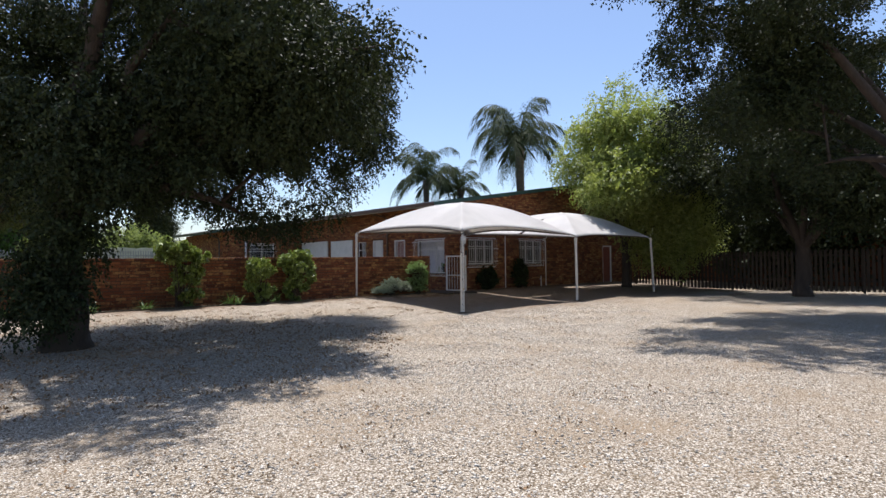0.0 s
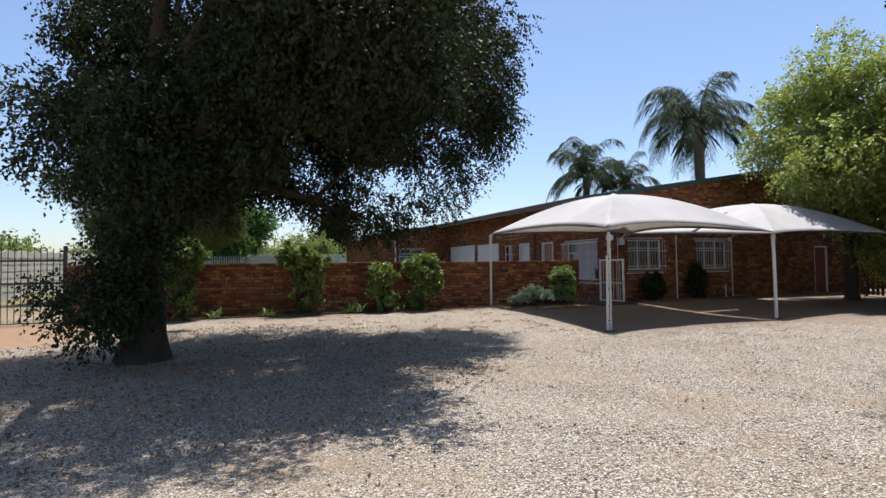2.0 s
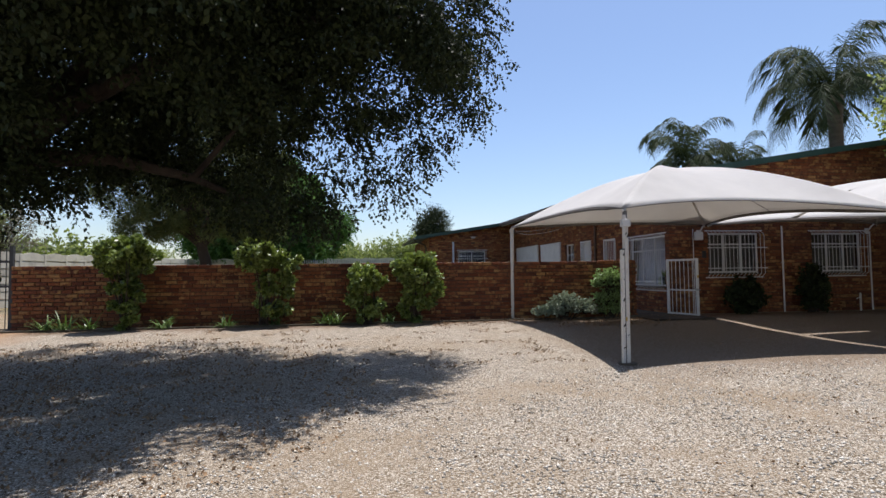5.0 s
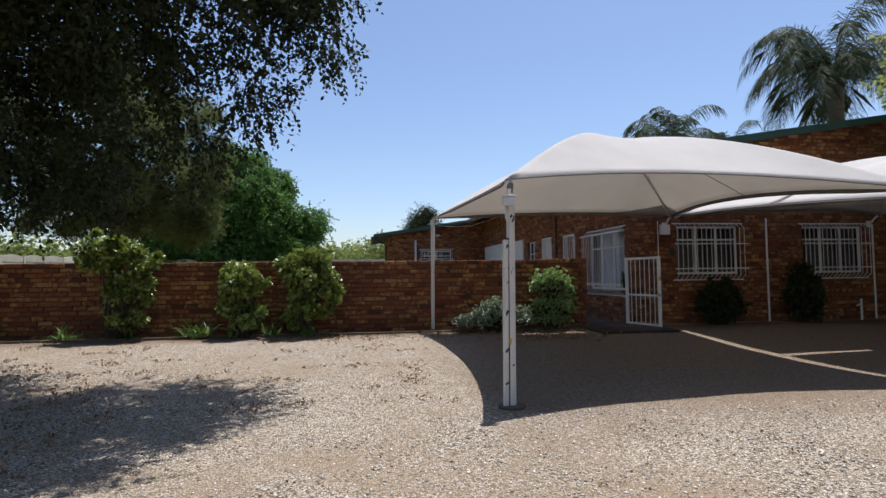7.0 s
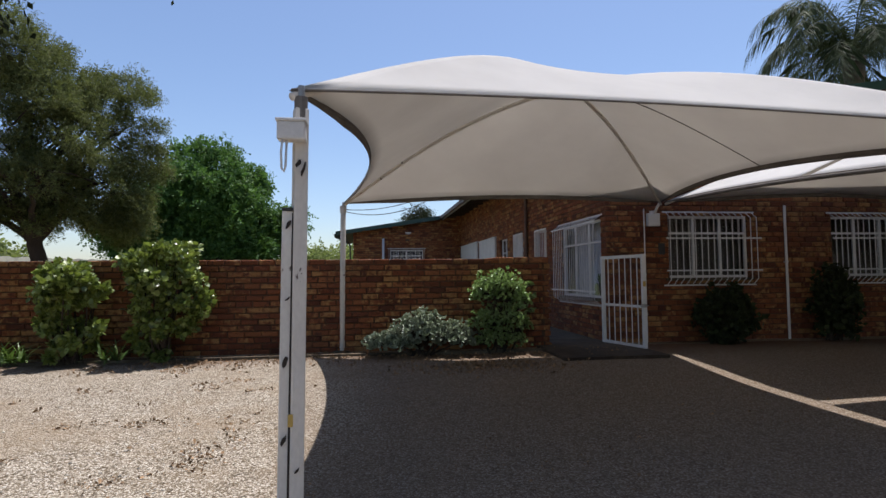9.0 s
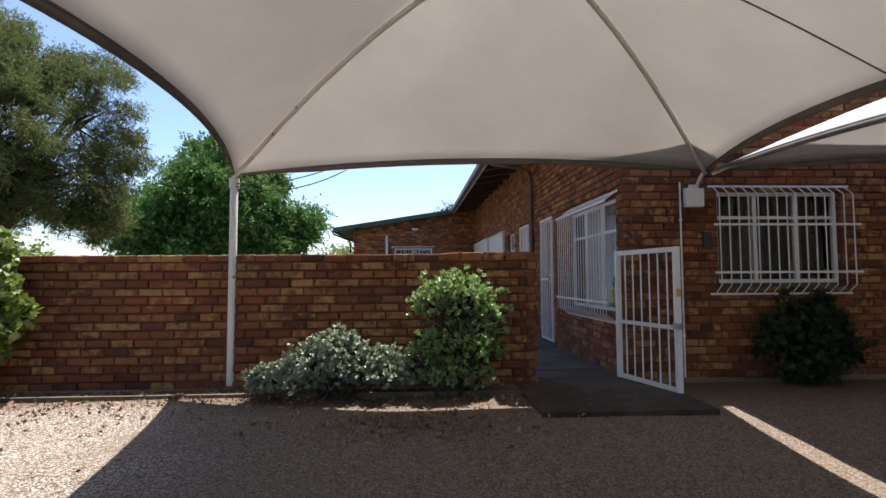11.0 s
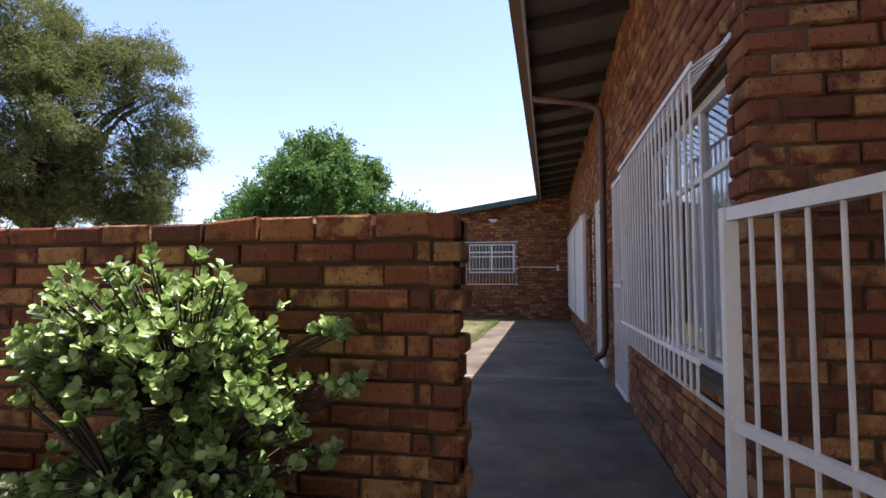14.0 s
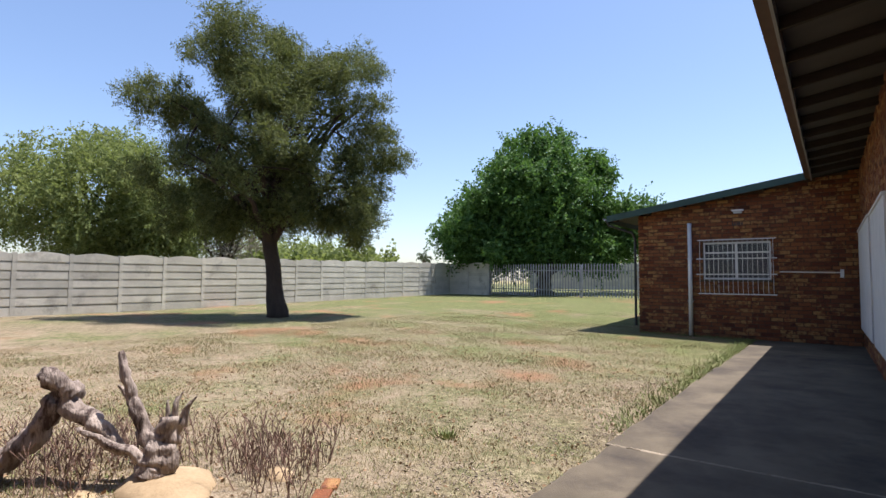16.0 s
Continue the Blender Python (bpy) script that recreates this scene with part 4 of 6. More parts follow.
# ---- barred windows ----
def window(name, place, u0, u1, z0, z1, panes, label, belly=0.16, step=0.115, curtain=NETTING, curtain_label="drawn beige curtain hanging behind the window glass", grille=True, middle_rail=True, drop=.13, bar=.0075):
    """place(u, d, z): u along the wall, d into it. Frame, panes, sill, curtain behind, and a bellied burglar grille in front."""
    c = place((u0 + u1) / 2, 0, z0)
    ob = thing(name, label, "window", c, kind="structure")

    def bx(g, a, b):
        (ua, da, za), (ub, db, zb) = a, b
        vs = [place(u, d, z) for z in (za, zb) for u, d in ((ua, da), (ub, da), (ub, db), (ua, db))]
        return g.add(vs, [(3, 2, 1, 0), (4, 5, 6, 7), (0, 1, 5, 4), (1, 2, 6, 5), (2, 3, 7, 6), (3, 0, 4, 7)])

    f = 0.045
    g = Geo()
    for a, b in (((u0, .06, z0), (u0 + f, .11, z1)), ((u1 - f, .06, z0), (u1, .11, z1)), ((u0 + f, .06, z0), (u1 - f, .11, z0 + f)), ((u0 + f, .06, z1 - f), (u1 - f, .11, z1))):
        bx(g, a, b)
    fr = part("window_frame", g, WHITE, ob, "white painted steel frame")
    w = (u1 - u0) / panes
    for k in range(1, panes):
        part("mullion", bx(Geo(), (u0 + k * w - .022, .062, z0 + f), (u0 + k * w + .022, .108, z1 - f)), WHITE, fr)
    zt = z0 + (z1 - z0) * 0.72
    part("transom", bx(Geo(), (u0 + f, .068, zt - .018), (u1 - f, .102, zt + .018)), WHITE, fr)
    for k in range(panes):
        for a, b in ((z0 + f, zt - .018), (zt + .018, z1 - f)):
            p = part("pane", bx(Geo(), (u0 + k * w + .022, .083, a), (u0 + (k + 1) * w - .022, .087, b)), GLASS, ob, "clear window glass")
            p.visible_shadow = False
    part("window_sill", bx(Geo(), (u0 - .06, -.05, z0 - .05), (u1 + .06, .10, z0 - 0.002)), CONCRETE, ob, "pale sloping sill")
    # curtain in folds; at the wing window a dark sheet for the unlit room
    g = Geo()
    n = int((u1 - u0) / 0.03)
    for k in range(n + 1):
        u = u0 - 0.05 + (u1 - u0 + 0.1) * k / n
        d = 0.34 + 0.03 * math.sin(u * 38 + 2 * math.sin(u * 5))
        g.v += [place(u, d, z0 - 0.1), place(u, d + 0.015, z1 + 0.05)]
    for k in range(n):
        g.f.append((2 * k, 2 * k + 2, 2 * k + 3, 2 * k + 1))
        g.m.append(0)
    if curtain:
        tagged(new("curtain", g.mesh("curtain", curtain, True)), curtain_label, "curtain")
    if not grille:
        return ob
    gr = thing("burglar_bars", "white welded burglar bars bellied out before the window", "burglar bars", place((u0 + u1) / 2, -0.1, z0))
    n = int(round((u1 - u0 + 0.1) / step))
    for k in range(n + 1):
        u = u0 - 0.05 + (u1 - u0 + 0.1) * k / n
        g = Geo().tube([place(u, -.015, z1 + .06), place(u, -belly, z1 - .05), place(u, -belly, z0 + .11 - drop), place(u, -.02, z0 - drop)], bar, 6)
        part("bar", g, WHITE, gr)
    rails = ((z1 + .06, -.02), (z1 - 0.42 if middle_rail else z1 - .06, -belly - .012), (z0 + 0.13, -belly - .012), (z0 - drop, -.02))
    for z, d in rails:
        e = 0.08 if d < -.05 else 0.06
        vs = [(u0 - .05 - e, d), (u1 + .05 + e, d)]
        part("cross_rail", bx(Geo(), (vs[0][0], d - .004, z - .013), (vs[1][0], d + .004, z + .013)), WHITE, gr)
    return ob


window("window_1", front_at, *FRONT[0], 3, "steel window with beige curtain behind burglar bars")
window("window_2", front_at, *FRONT[1], 3, "steel window with beige curtain behind burglar bars")
WW = [(WL - b, WL - a, c, d) for a, b, c, d in WEST]
window("window_3", west_at, *WW[0], 3, "wide white window behind burglar bars beside the path", 0.17, 0.105, CURTAIN, "pale lilac net curtain hanging behind the window", middle_rail=False)
# the sheet behind this glass is added to give the room's darkness
window("window_4", wing_at, *WWIN[0], 2, "white-framed dark window behind straight burglar bars", 0.10, 0.105, DARKROOM, "dark blind hanging behind the window glass", drop=.36, bar=.0055)


def door(name, place, u0, u1, z0, z1, mat, label, bars=False, leaf_label="plain door leaf"):
    ob = thing(name, label, "door", place((u0 + u1) / 2, 0, z0), kind="structure")

    def bx(g, a, b):
        (ua, da, za), (ub, db, zb) = a, b
        vs = [place(u, d, z) for z in (za, zb) for u, d in ((ua, da), (ub, da), (ub, db), (ua, db))]
        return g.add(vs, [(3, 2, 1, 0), (4, 5, 6, 7), (0, 1, 5, 4), (1, 2, 6, 5), (2, 3, 7, 6), (3, 0, 4, 7)])

    g = Geo()
    for a, b in (((u0, .02, z0), (u0 + .06, .14, z1)), ((u1 - .06, .02, z0), (u1, .14, z1)), ((u0 + .06, .02, z1 - .06), (u1 - .06, .14, z1))):
        bx(g, a, b)
    part("door_frame", g, WHITE, ob, "white steel door frame")
    leaf = part("door_leaf", bx(Geo(), (u0 + .062, .09, z0 + .01), (u1 - .062, .13, z1 - .062)), mat, ob, leaf_label)
    um, zm = (u0 + u1) / 2, (z0 + z1) / 2
    for a, b in (((u0 + .14, z0 + .15), (u1 - .14, zm - .08)), ((u0 + .14, zm + .08), (u1 - .14, z1 - .2))):
        part("panel", bx(Geo(), (a[0], .078, a[1]), (b[0], .092, b[1])), mat, leaf)
    part("door_handle", bx(Geo(), (u0 + .10, .05, zm - .02), (u0 + .13, .09, zm + .08)), SILVER, leaf, "metal handle")
    if bars:
        gt = thing("security_gate", "white barred security gate closed before a door", "gate", place(um, -.02, z0))
        for a, b in (((u0, -.035, z0 + .02), (u0 + .04, -.005, z1)), ((u1 - .04, -.035, z0 + .02), (u1, -.005, z1)), ((u0 + .04, -.035, z1 - .04), (u1 - .04, -.005, z1)), ((u0 + .04, -.035, z0 + .02), (u1 - .04, -.005, z0 + .06)), ((u0 + .04, -.035, zm - .02), (u1 - .04, -.005, zm + .02))):
            part("rail", bx(Geo(), a, b), WHITE, gt)
        n = int((u1 - u0) / .11)
        for k in range(1, n):
            u = u0 + (u1 - u0) * k / n
            part("bar", Geo().tube([place(u, -.02, z0 + .05), place(u, -.02, z1 - .03)], .008, 6), WHITE, gt)
        zl = z0 + 1.08
        lock = part("lock_box", bx(Geo(), (u1 - .17, -.045, zl), (u1 - .042, .0, zl + .16)), WHITE, gt, "white steel lock box")
        part("lock_hole", bx(Geo(), (u1 - .145, -.048, zl + .04), (u1 - .07, -.0455, zl + .12)), BLACKMETAL, lock, "dark lock opening")
    return ob


door("door_1", west_at, *WW[1], REDDOOR, "brown door behind a white security gate", True, "brown wooden door leaf")
door("door_2", west_at, *WW[2], WHITE, "white door with a barred gate beyond the downpipe", True, "white door leaf")
door("door_3", front_at, *FRONT[2], REDDOOR, "red-brown front door in a pale frame", False, "red-brown door leaf")
window("window_5", west_at, *WW[3], 2, "tall white window near the wing", grille=False, curtain=CURTAIN, curtain_label="pale net curtain hanging behind the window")

# wide white boards fixed over the brickwork towards the wing
for y0, y1, z1 in ((25.95, 28.42, 2.56), (28.88, 32.40, 2.60)):
    ob = thing("wall_board", "wide white painted board panel fixed over the brick wall", "panel", (HX - SKEW * (y0 - HY), y0, .5), "white wall boards")
    n = 4
    for k in range(n):
        u0, u1 = HY + WL - y0 - (y1 - y0) * k / n, HY + WL - y0 - (y1 - y0) * (k + 1) / n
        g = Geo()
        g.add([west_at(u, d, z) for z in (.55, z1) for u, d in ((u0 - .002, -.075), (u1 + .002, -.075), (u1 + .002, -.014), (u0 - .002, -.014))],
              [(3, 2, 1, 0), (4, 5, 6, 7), (0, 1, 5, 4), (1, 2, 6, 5), (2, 3, 7, 6), (3, 0, 4, 7)])
        soft_edges(part("panel", g, WHITE, ob), .004)
    g = Geo()
    u0, u1 = HY + WL - y0 + .02, HY + WL - y1 - .02
    g.add([west_at(u, d, z) for z in (z1 + .002, z1 + .035) for u, d in ((u0, -.095), (u1, -.095), (u1, -.012), (u0, -.012))],
          [(3, 2, 1, 0), (4, 5, 6, 7), (0, 1, 5, 4), (1, 2, 6, 5), (2, 3, 7, 6), (3, 0, 4, 7)])
    part("cap", g, WHITE, ob)

# downpipe on the west side
PY = 22.45
PX = HX - SKEW * (PY - HY) - 0.07
dp = thing("downpipe", "brown downpipe running down the brick wall with a kicked foot", "downpipe", (PX, PY, 0.2))
part("pipe", Geo().tube([(EAVE - 0.02, PY, 3.70), (EAVE + 0.45, PY, 3.63), (PX - 0.16, PY, 3.58), (PX - 0.03, PY, 3.50), (PX, PY, 3.36), (PX, PY, 0.54), (PX - 0.03, PY, 0.44), (PX - 0.14, PY - .03, 0.38)], 0.042, 12), PIPEBROWN, dp, "", True)
for z in (0.9, 2.2, 3.0):
    part("clamp", Geo().tube([(PX, PY, z - .015), (PX, PY, z + .015)], 0.05, 10), PIPEBROWN, dp)

# white upright pipe, wall light and cable on the wing
wp = thing("vent_pipe", "white upright waste pipe on the wing's brick wall", "pipe", (10.64, WY - .06, .1))
part("pipe", Geo().tube([(10.64, WY - .06, .05), (10.64, WY - .06, 3.03)], 0.05, 12), WHITE, wp, "", True)
for z in (1.0, 2.1):
    part("clamp", Geo().box((10.575, WY - .07, z), (10.705, WY - .008, z + .03)), WHITE, wp)
wl = thing("wall_light", "small white bulkhead lamp above the window", "lamp", (11.75, WY - .05, 3.2))
part("housing", Geo().box((11.62, WY - .12, 3.28), (11.88, WY - .012, 3.31)), WHITE, wl)
part("shade", Geo().box((11.66, WY - .09, 3.22), (11.84, WY - .012, 3.278)), SILVER, wl)
wb = thing("waste_pipe", "thin pale pipe along the wing wall to a small box", "pipe", (13.4, WY - .03, 1.76))
part("pipe", Geo().tube([(12.60, WY - .03, 1.77), (13.78, WY - .03, 1.75)], 0.014, 8), POSTPAINT, wb)
part("box", Geo().box((13.75, WY - .07, 1.64), (13.82, WY - .012, 1.82)), WHITE, wb)
g = Geo()
for k in range(5):
    g.box((11.62 + k * .05, WY - .016, 2.92), (11.65 + k * .05, WY - .009, 3.00))
whole("air_vent", g, BLACKMETAL, "small terracotta air brick vent with dark slots", "vent", kind="structure")

# small things on the front wall
mb = thing("alarm_box", "square white alarm box beside the canopy bracket", "box", (15.2, HY, 2.16))
soft_edges(part("case", Geo().box((15.09, HY - .09, 2.16), (15.32, HY - .012, 2.39)), WHITE, mb), .01)
part("lid", Geo().box((15.10, HY - .10, 2.17), (15.31, HY - .092, 2.38)), WHITE, mb)
cd = thing("conduit", "thin white conduit down the brick wall", "pipe", (15.05, HY, .1))
part("pipe", Geo().tube([(15.05, HY - .025, .12), (15.05, HY - .025, 2.47)], .011, 8), WHITE, cd)
for z in (.6, 1.3, 2.0):
    part("clip", Geo().box((15.03, HY - .032, z), (15.07, HY - .012, z + .015)), WHITE, cd)
mt = thing("meter_box", "dark meter box on the brick wall", "box", (15.36, HY, 1.66))
part("case", Geo().box((15.31, HY - .06, 1.66), (15.41, HY - .012, 1.86)), BLACKMETAL, mt)
cd = thing("conduit", "white waste pipe down the wall between the windows", "pipe", (17.78, HY, .1))
part("pipe", Geo().tube([(17.78, HY - .04, .10), (17.78, HY - .04, 2.55)], .022, 8), WHITE, cd)
part("clip", Geo().box((17.745, HY - .05, 1.5), (17.815, HY - .012, 1.53)), WHITE, cd)
tp = thing("standpipe", "pale garden standpipe against the wall", "tap", (19.96, HY - .3, .1))
part("riser", Geo().tube([(19.96, HY - .3, .08), (19.96, HY - .3, .62)], .025, 8), POSTPAINT, tp)
part("spout", Geo().tube([(19.96, HY - .3, .5), (19.86, HY - .36, .5), (19.76, HY - .38, .46)], .016, 8), POSTPAINT, tp)
cd = thing("conduit", "white pipe down the wall under the far bracket", "pipe", (20.5, HY, .1))
part("pipe", Geo().tube([(20.62, HY - .04, .10), (20.62, HY - .04, 2.4)], .02, 8), WHITE, cd)

# pot plant on the sill inside the wide window
pp = thing("pot_plant", "black pot with a pale plant on the inside sill", "pot plant", (HX + .2, HY + .55, .9))
part("pot", Geo().tube([(HX + .17, HY + .52, .89), (HX + .17, HY + .52, 1.13), (HX + .17, HY + .52, 1.15)], [.075, .095, .10], 16), POT, pp, "black plastic pot", True)
g = Geo()
for k in range(26):
    a, r = k * 2.4, .03 + .002 * k
    b0 = Vector((HX + .17 + r * math.cos(a), HY + .52 + r * math.sin(a), 1.14))
    tip = b0 + Vector((math.cos(a) * .07, math.sin(a) * .07, .10 + .14 * (k % 5) / 5))
    s = Vector((-math.sin(a), math.cos(a), 0)) * .022
    g.add([b0 - s * .4, b0 + s * .4, b0.lerp(tip, .6) + s, tip, b0.lerp(tip, .6) - s], [(0, 1, 2, 3, 4)])
part("leaves", g, L_STRAP, pp)

bt = thing("bottle", "pale green plastic bottle on the inside sill", "bottle", (HX + .15, HY + .80, .9))
part("body", Geo().tube([(HX + .15, HY + .80, .89), (HX + .15, HY + .80, .91), (HX + .15, HY + .80, 1.10), (HX + .15, HY + .80, 1.15)], [.04, .045, .045, .022], 14), BOTTLE, bt, "", True)
part("cap", Geo().tube([(HX + .15, HY + .80, 1.151), (HX + .15, HY + .80, 1.18)], [.017, .015], 12), WHITE, bt, "white screw cap", True)

# ---- garden gate, open ----
gp0, gp1 = Vector((14.25, 17.80, .14)), Vector((14.50, 16.86, .14))
gate = thing("garden_gate", "white steel barred garden gate standing open on the path", "gate", gp0)
GH = 1.49
up = Vector((0, 0, 1))
stile = 0.055
part("stile", Geo().bar(gp0, gp0 + up * GH, stile), WHITE, gate)
part("stile", Geo().bar(gp1, gp1 + up * GH, stile), WHITE, gate)
for z in (stile / 2, .66, GH - stile / 2):
    dv = (gp1 - gp0).normalized() * stile / 2
    part("rail", Geo().bar(gp0 + up * z + dv, gp1 + up * z - dv, .04 if z == .66 else stile - .004), WHITE, gate)
for k in range(1, 7):
    p = gp0.lerp(gp1, k / 7)
    part("bar", Geo().tube([p + up * .03, p + up * (GH - .03)], .009, 8), WHITE, gate)
q = gp1 + up * .66
lk = part("latch", Geo().bar(q + Vector((-.03, .02, .02)), q + Vector((.0, -.05, .02)), .045, .06), SILVER, gate, "steel sliding latch")
part("latch_bolt", Geo().tube([q + Vector((-.035, .06, .02)), q + Vector((.02, -.09, .02))], .008, 6), SILVER, lk)
part("tag", Geo().box((14.476, 16.824, 1.12), (14.522, 16.831, 1.20)), YELLOW, gate, "small yellow label")
for z in (.25, 1.2):
    part("hinge", Geo().tube([gp0 + Vector((.02, .035, z)), gp0 + Vector((.02, .035, z + .09))], .014, 8), SILVER, gate, "steel hinge")


# ---- trees ----
def leaf_cloud(g_v, g_f, centres, radii, count, size, rng, droop=0.3, slim=0.38, flat=0.75):
    """Many small folded leaves in clumps; arrays are appended to the two lists."""
    n = int(count)
    pick = rng.integers(0, len(centres), n)
    d = rng.normal(size=(n, 3))
    d /= np.linalg.norm(d, axis=1)[:, None]
    rad = radii[pick][:, None] * (rng.random((n, 1)) ** 0.45)
    p = centres[pick] + d * rad * np.array([1, 1, flat])
    axis = rng.normal(size=(n, 3)) + d * 0.8
    axis[:, 2] -= droop * 2
    axis /= np.linalg.norm(axis, axis=1)[:, None]
    side = np.cross(axis, rng.normal(size=(n, 3)))
    side /= np.linalg.norm(side, axis=1)[:, None]
    up = np.cross(side, axis)
    L = size * (0.6 + 0.8 * rng.random((n, 1)))
    w = L * slim
    base, tip, mid = p, p + axis * L, p + axis * L * 0.5
    v = np.stack([base, mid + side * w + up * w * 0.35, tip, mid - side * w + up * w * 0.35], axis=1).reshape(-1, 3)
    k = sum(len(x) for x in g_v)
    i = np.arange(n)[:, None] * 4 + k
    g_v.append(v)
    g_f.append(np.concatenate([i + np.array([0, 1, 2]), i + np.array([0, 2, 3])], axis=1).reshape(-1, 3))


def leaf_sprays(g_v, g_f, centres, radii, count, size, rng, droop=0.3, slim=0.38, flat=0.75, per=9, reach=4.2):
    """Leaves set along short twigs that spring from the clumps and bow down."""
    m = int(count) // per
    pick = rng.integers(0, len(centres), m)
    d = rng.normal(size=(m, 3))
    d /= np.linalg.norm(d, axis=1)[:, None]
    p = centres[pick] + d * (radii[pick][:, None] * rng.random((m, 1)) ** 0.5) * np.array([1, 1, flat])
    way = d * 0.8 + rng.normal(size=(m, 3)) * 0.55
    way[:, 2] -= droop * 1.1
    way /= np.linalg.norm(way, axis=1)[:, None]
    across = np.cross(way, rng.normal(size=(m, 3)))
    across /= np.linalg.norm(across, axis=1)[:, None]
    long = size * reach * (0.6 + 0.8 * rng.random((m, 1)))
    for j in range(per):
        f = (j + 0.6) / per
        base = p + way * (long * f)
        base[:, 2] -= droop * 0.5 * (long * f * f)[:, 0]
        axis = way * 0.6 + across * (0.9 if j % 2 else -0.9) + rng.normal(size=(m, 3)) * 0.35
        axis[:, 2] -= droop
        axis /= np.linalg.norm(axis, axis=1)[:, None]
        side = np.cross(axis, rng.normal(size=(m, 3)))
        side /= np.linalg.norm(side, axis=1)[:, None]
        up = np.cross(side, axis)
        L = size * (0.65 + 0.6 * rng.random((m, 1)))
        w, mid = L * slim, base + axis * L * 0.5
        v = np.stack([base, mid + side * w + up * w * 0.3, base + axis * L, mid - side * w + up * w * 0.3], axis=1).reshape(-1, 3)
        k = sum(len(x) for x in g_v)
        i = np.arange(m)[:, None] * 4 + k
        g_v.append(v)
        g_f.append(np.concatenate([i + np.array([0, 1, 2]), i + np.array([0, 2, 3])], axis=1).reshape(-1, 3))


def cloud_mesh(name, vs, fs, mat):
    v, f = np.concatenate(vs), np.concatenate(fs)
    me = bpy.data.meshes.new(name)
    me.vertices.add(len(v))
    me.vertices.foreach_set("co", v.ravel())
    me.loops.add(f.size)
    me.loops.foreach_set("vertex_index", f.ravel().astype(np.int32))
    me.polygons.add(len(f))
    me.polygons.foreach_set("loop_start", np.arange(len(f), dtype=np.int32) * f.shape[1])
    me.polygons.foreach_set("loop_total", np.full(len(f), f.shape[1], dtype=np.int32))
    me.materials.append(mat)
    me.update(calc_edges=True)
    me.validate()
    return me


def under_thing(ob, parent, label=""):
    ob.parent = parent
    ob.matrix_parent_inverse = parent.matrix_world.inverted()
    if label:
        ob["label"] = label
    return ob


def tree(label, base, top, crown, leaves, size, mat, seed, trunk_r=0.25, limbs=9, clumps=140, clump_r=(0.5, 1.1), droop=0.3, slim=0.38, fork=None, flat=0.75, hollow=0.55, extra=(), lean=(0, 0), rag=0.25, reach=4.2):
    """crown: list of ellipsoids (centre, radii, weight) that hold the clumps."""
    rng, r2 = np.random.default_rng(seed), random.Random(seed)
    base = Vector(base)
    base.z = gz(base.x, base.y) if base.z == 0 else base.z
    ob = thing("tree", label, "tree", base)
    cs, rs = [], []
    wsum = sum(c[2] for c in crown)
    for centre, radii, wt in crown:
        for _ in range(max(1, int(clumps * wt / wsum))):
            d = rng.normal(size=3)
            d /= np.linalg.norm(d)
            rr = hollow + (1 - hollow) * rng.random() ** 0.6
            bump = 1 + rag * noise.noise(Vector(d * 2.8 + seed))
            cs.append(np.array(centre) + d * np.array(radii) * rr * bump)
            rs.append(rng.uniform(*clump_r))
    for c, r in extra:
        cs.append(np.array(c)), rs.append(r)
    cs, rs = np.array(cs), np.array(rs)
    g = Geo()
    fz = fork if fork else base.z + (top - base.z) * 0.35
    pts = [base - Vector((0, 0, 0.2)), base + Vector((0, 0, 0.15))]
    for k in range(1, 7):
        f = k / 6
        pts.append(Vector((base.x + lean[0] * f + 0.1 * noise.noise(Vector((f * 3, seed, 0))), base.y + lean[1] * f + 0.1 * noise.noise(Vector((seed, f * 3, 0))), base.z + (fz - base.z) * f)))
    g.tube(pts, [trunk_r * 1.5, trunk_r * 1.2] + [trunk_r * (1.05 - 0.3 * k / 6) for k in range(1, 7)], 12, wob=0.35)
    part("trunk", g, BARK, ob, "", True)
    tip = pts[-1]
    order = list(range(len(cs)))
    r2.shuffle(order)
    for k in order[:limbs]:
        e = Vector(cs[k])
        start = tip.lerp(pts[4], r2.random() * 0.7)
        g = Geo()
        m = []
        for q in range(8):
            f = q / 7
            p = start.lerp(e, f) + Vector((0, 0, 0.12 * (e - start).length * math.sin(f * math.pi)))
            p += Vector((noise.noise(p * 1.3), noise.noise(p * 1.3 + Vector((9, 0, 0))), 0)) * 0.25 * math.sin(f * math.pi)
            m.append(p)
        g.tube(m, [trunk_r * (0.5 * (1 - q / 7) + 0.05) for q in range(8)], 7, cap=False)
        for q in (3, 5, 6):
            e2 = Vector(cs[r2.choice(order)])
            if (e2 - m[q]).length < 3.5:
                g.tube([m[q], m[q].lerp(e2, .5) + Vector((0, 0, .1)), e2], [trunk_r * .16, trunk_r * .1, trunk_r * .03], 5, cap=False)
        part("limb", g, BARK, ob, "", True)
    vs, fs = [], []
    leaf_sprays(vs, fs, cs, rs, leaves, size, rng, droop, slim, flat, reach=reach)
    under_thing(new("crown", cloud_mesh("crown", vs, fs, mat)), ob)
    return ob


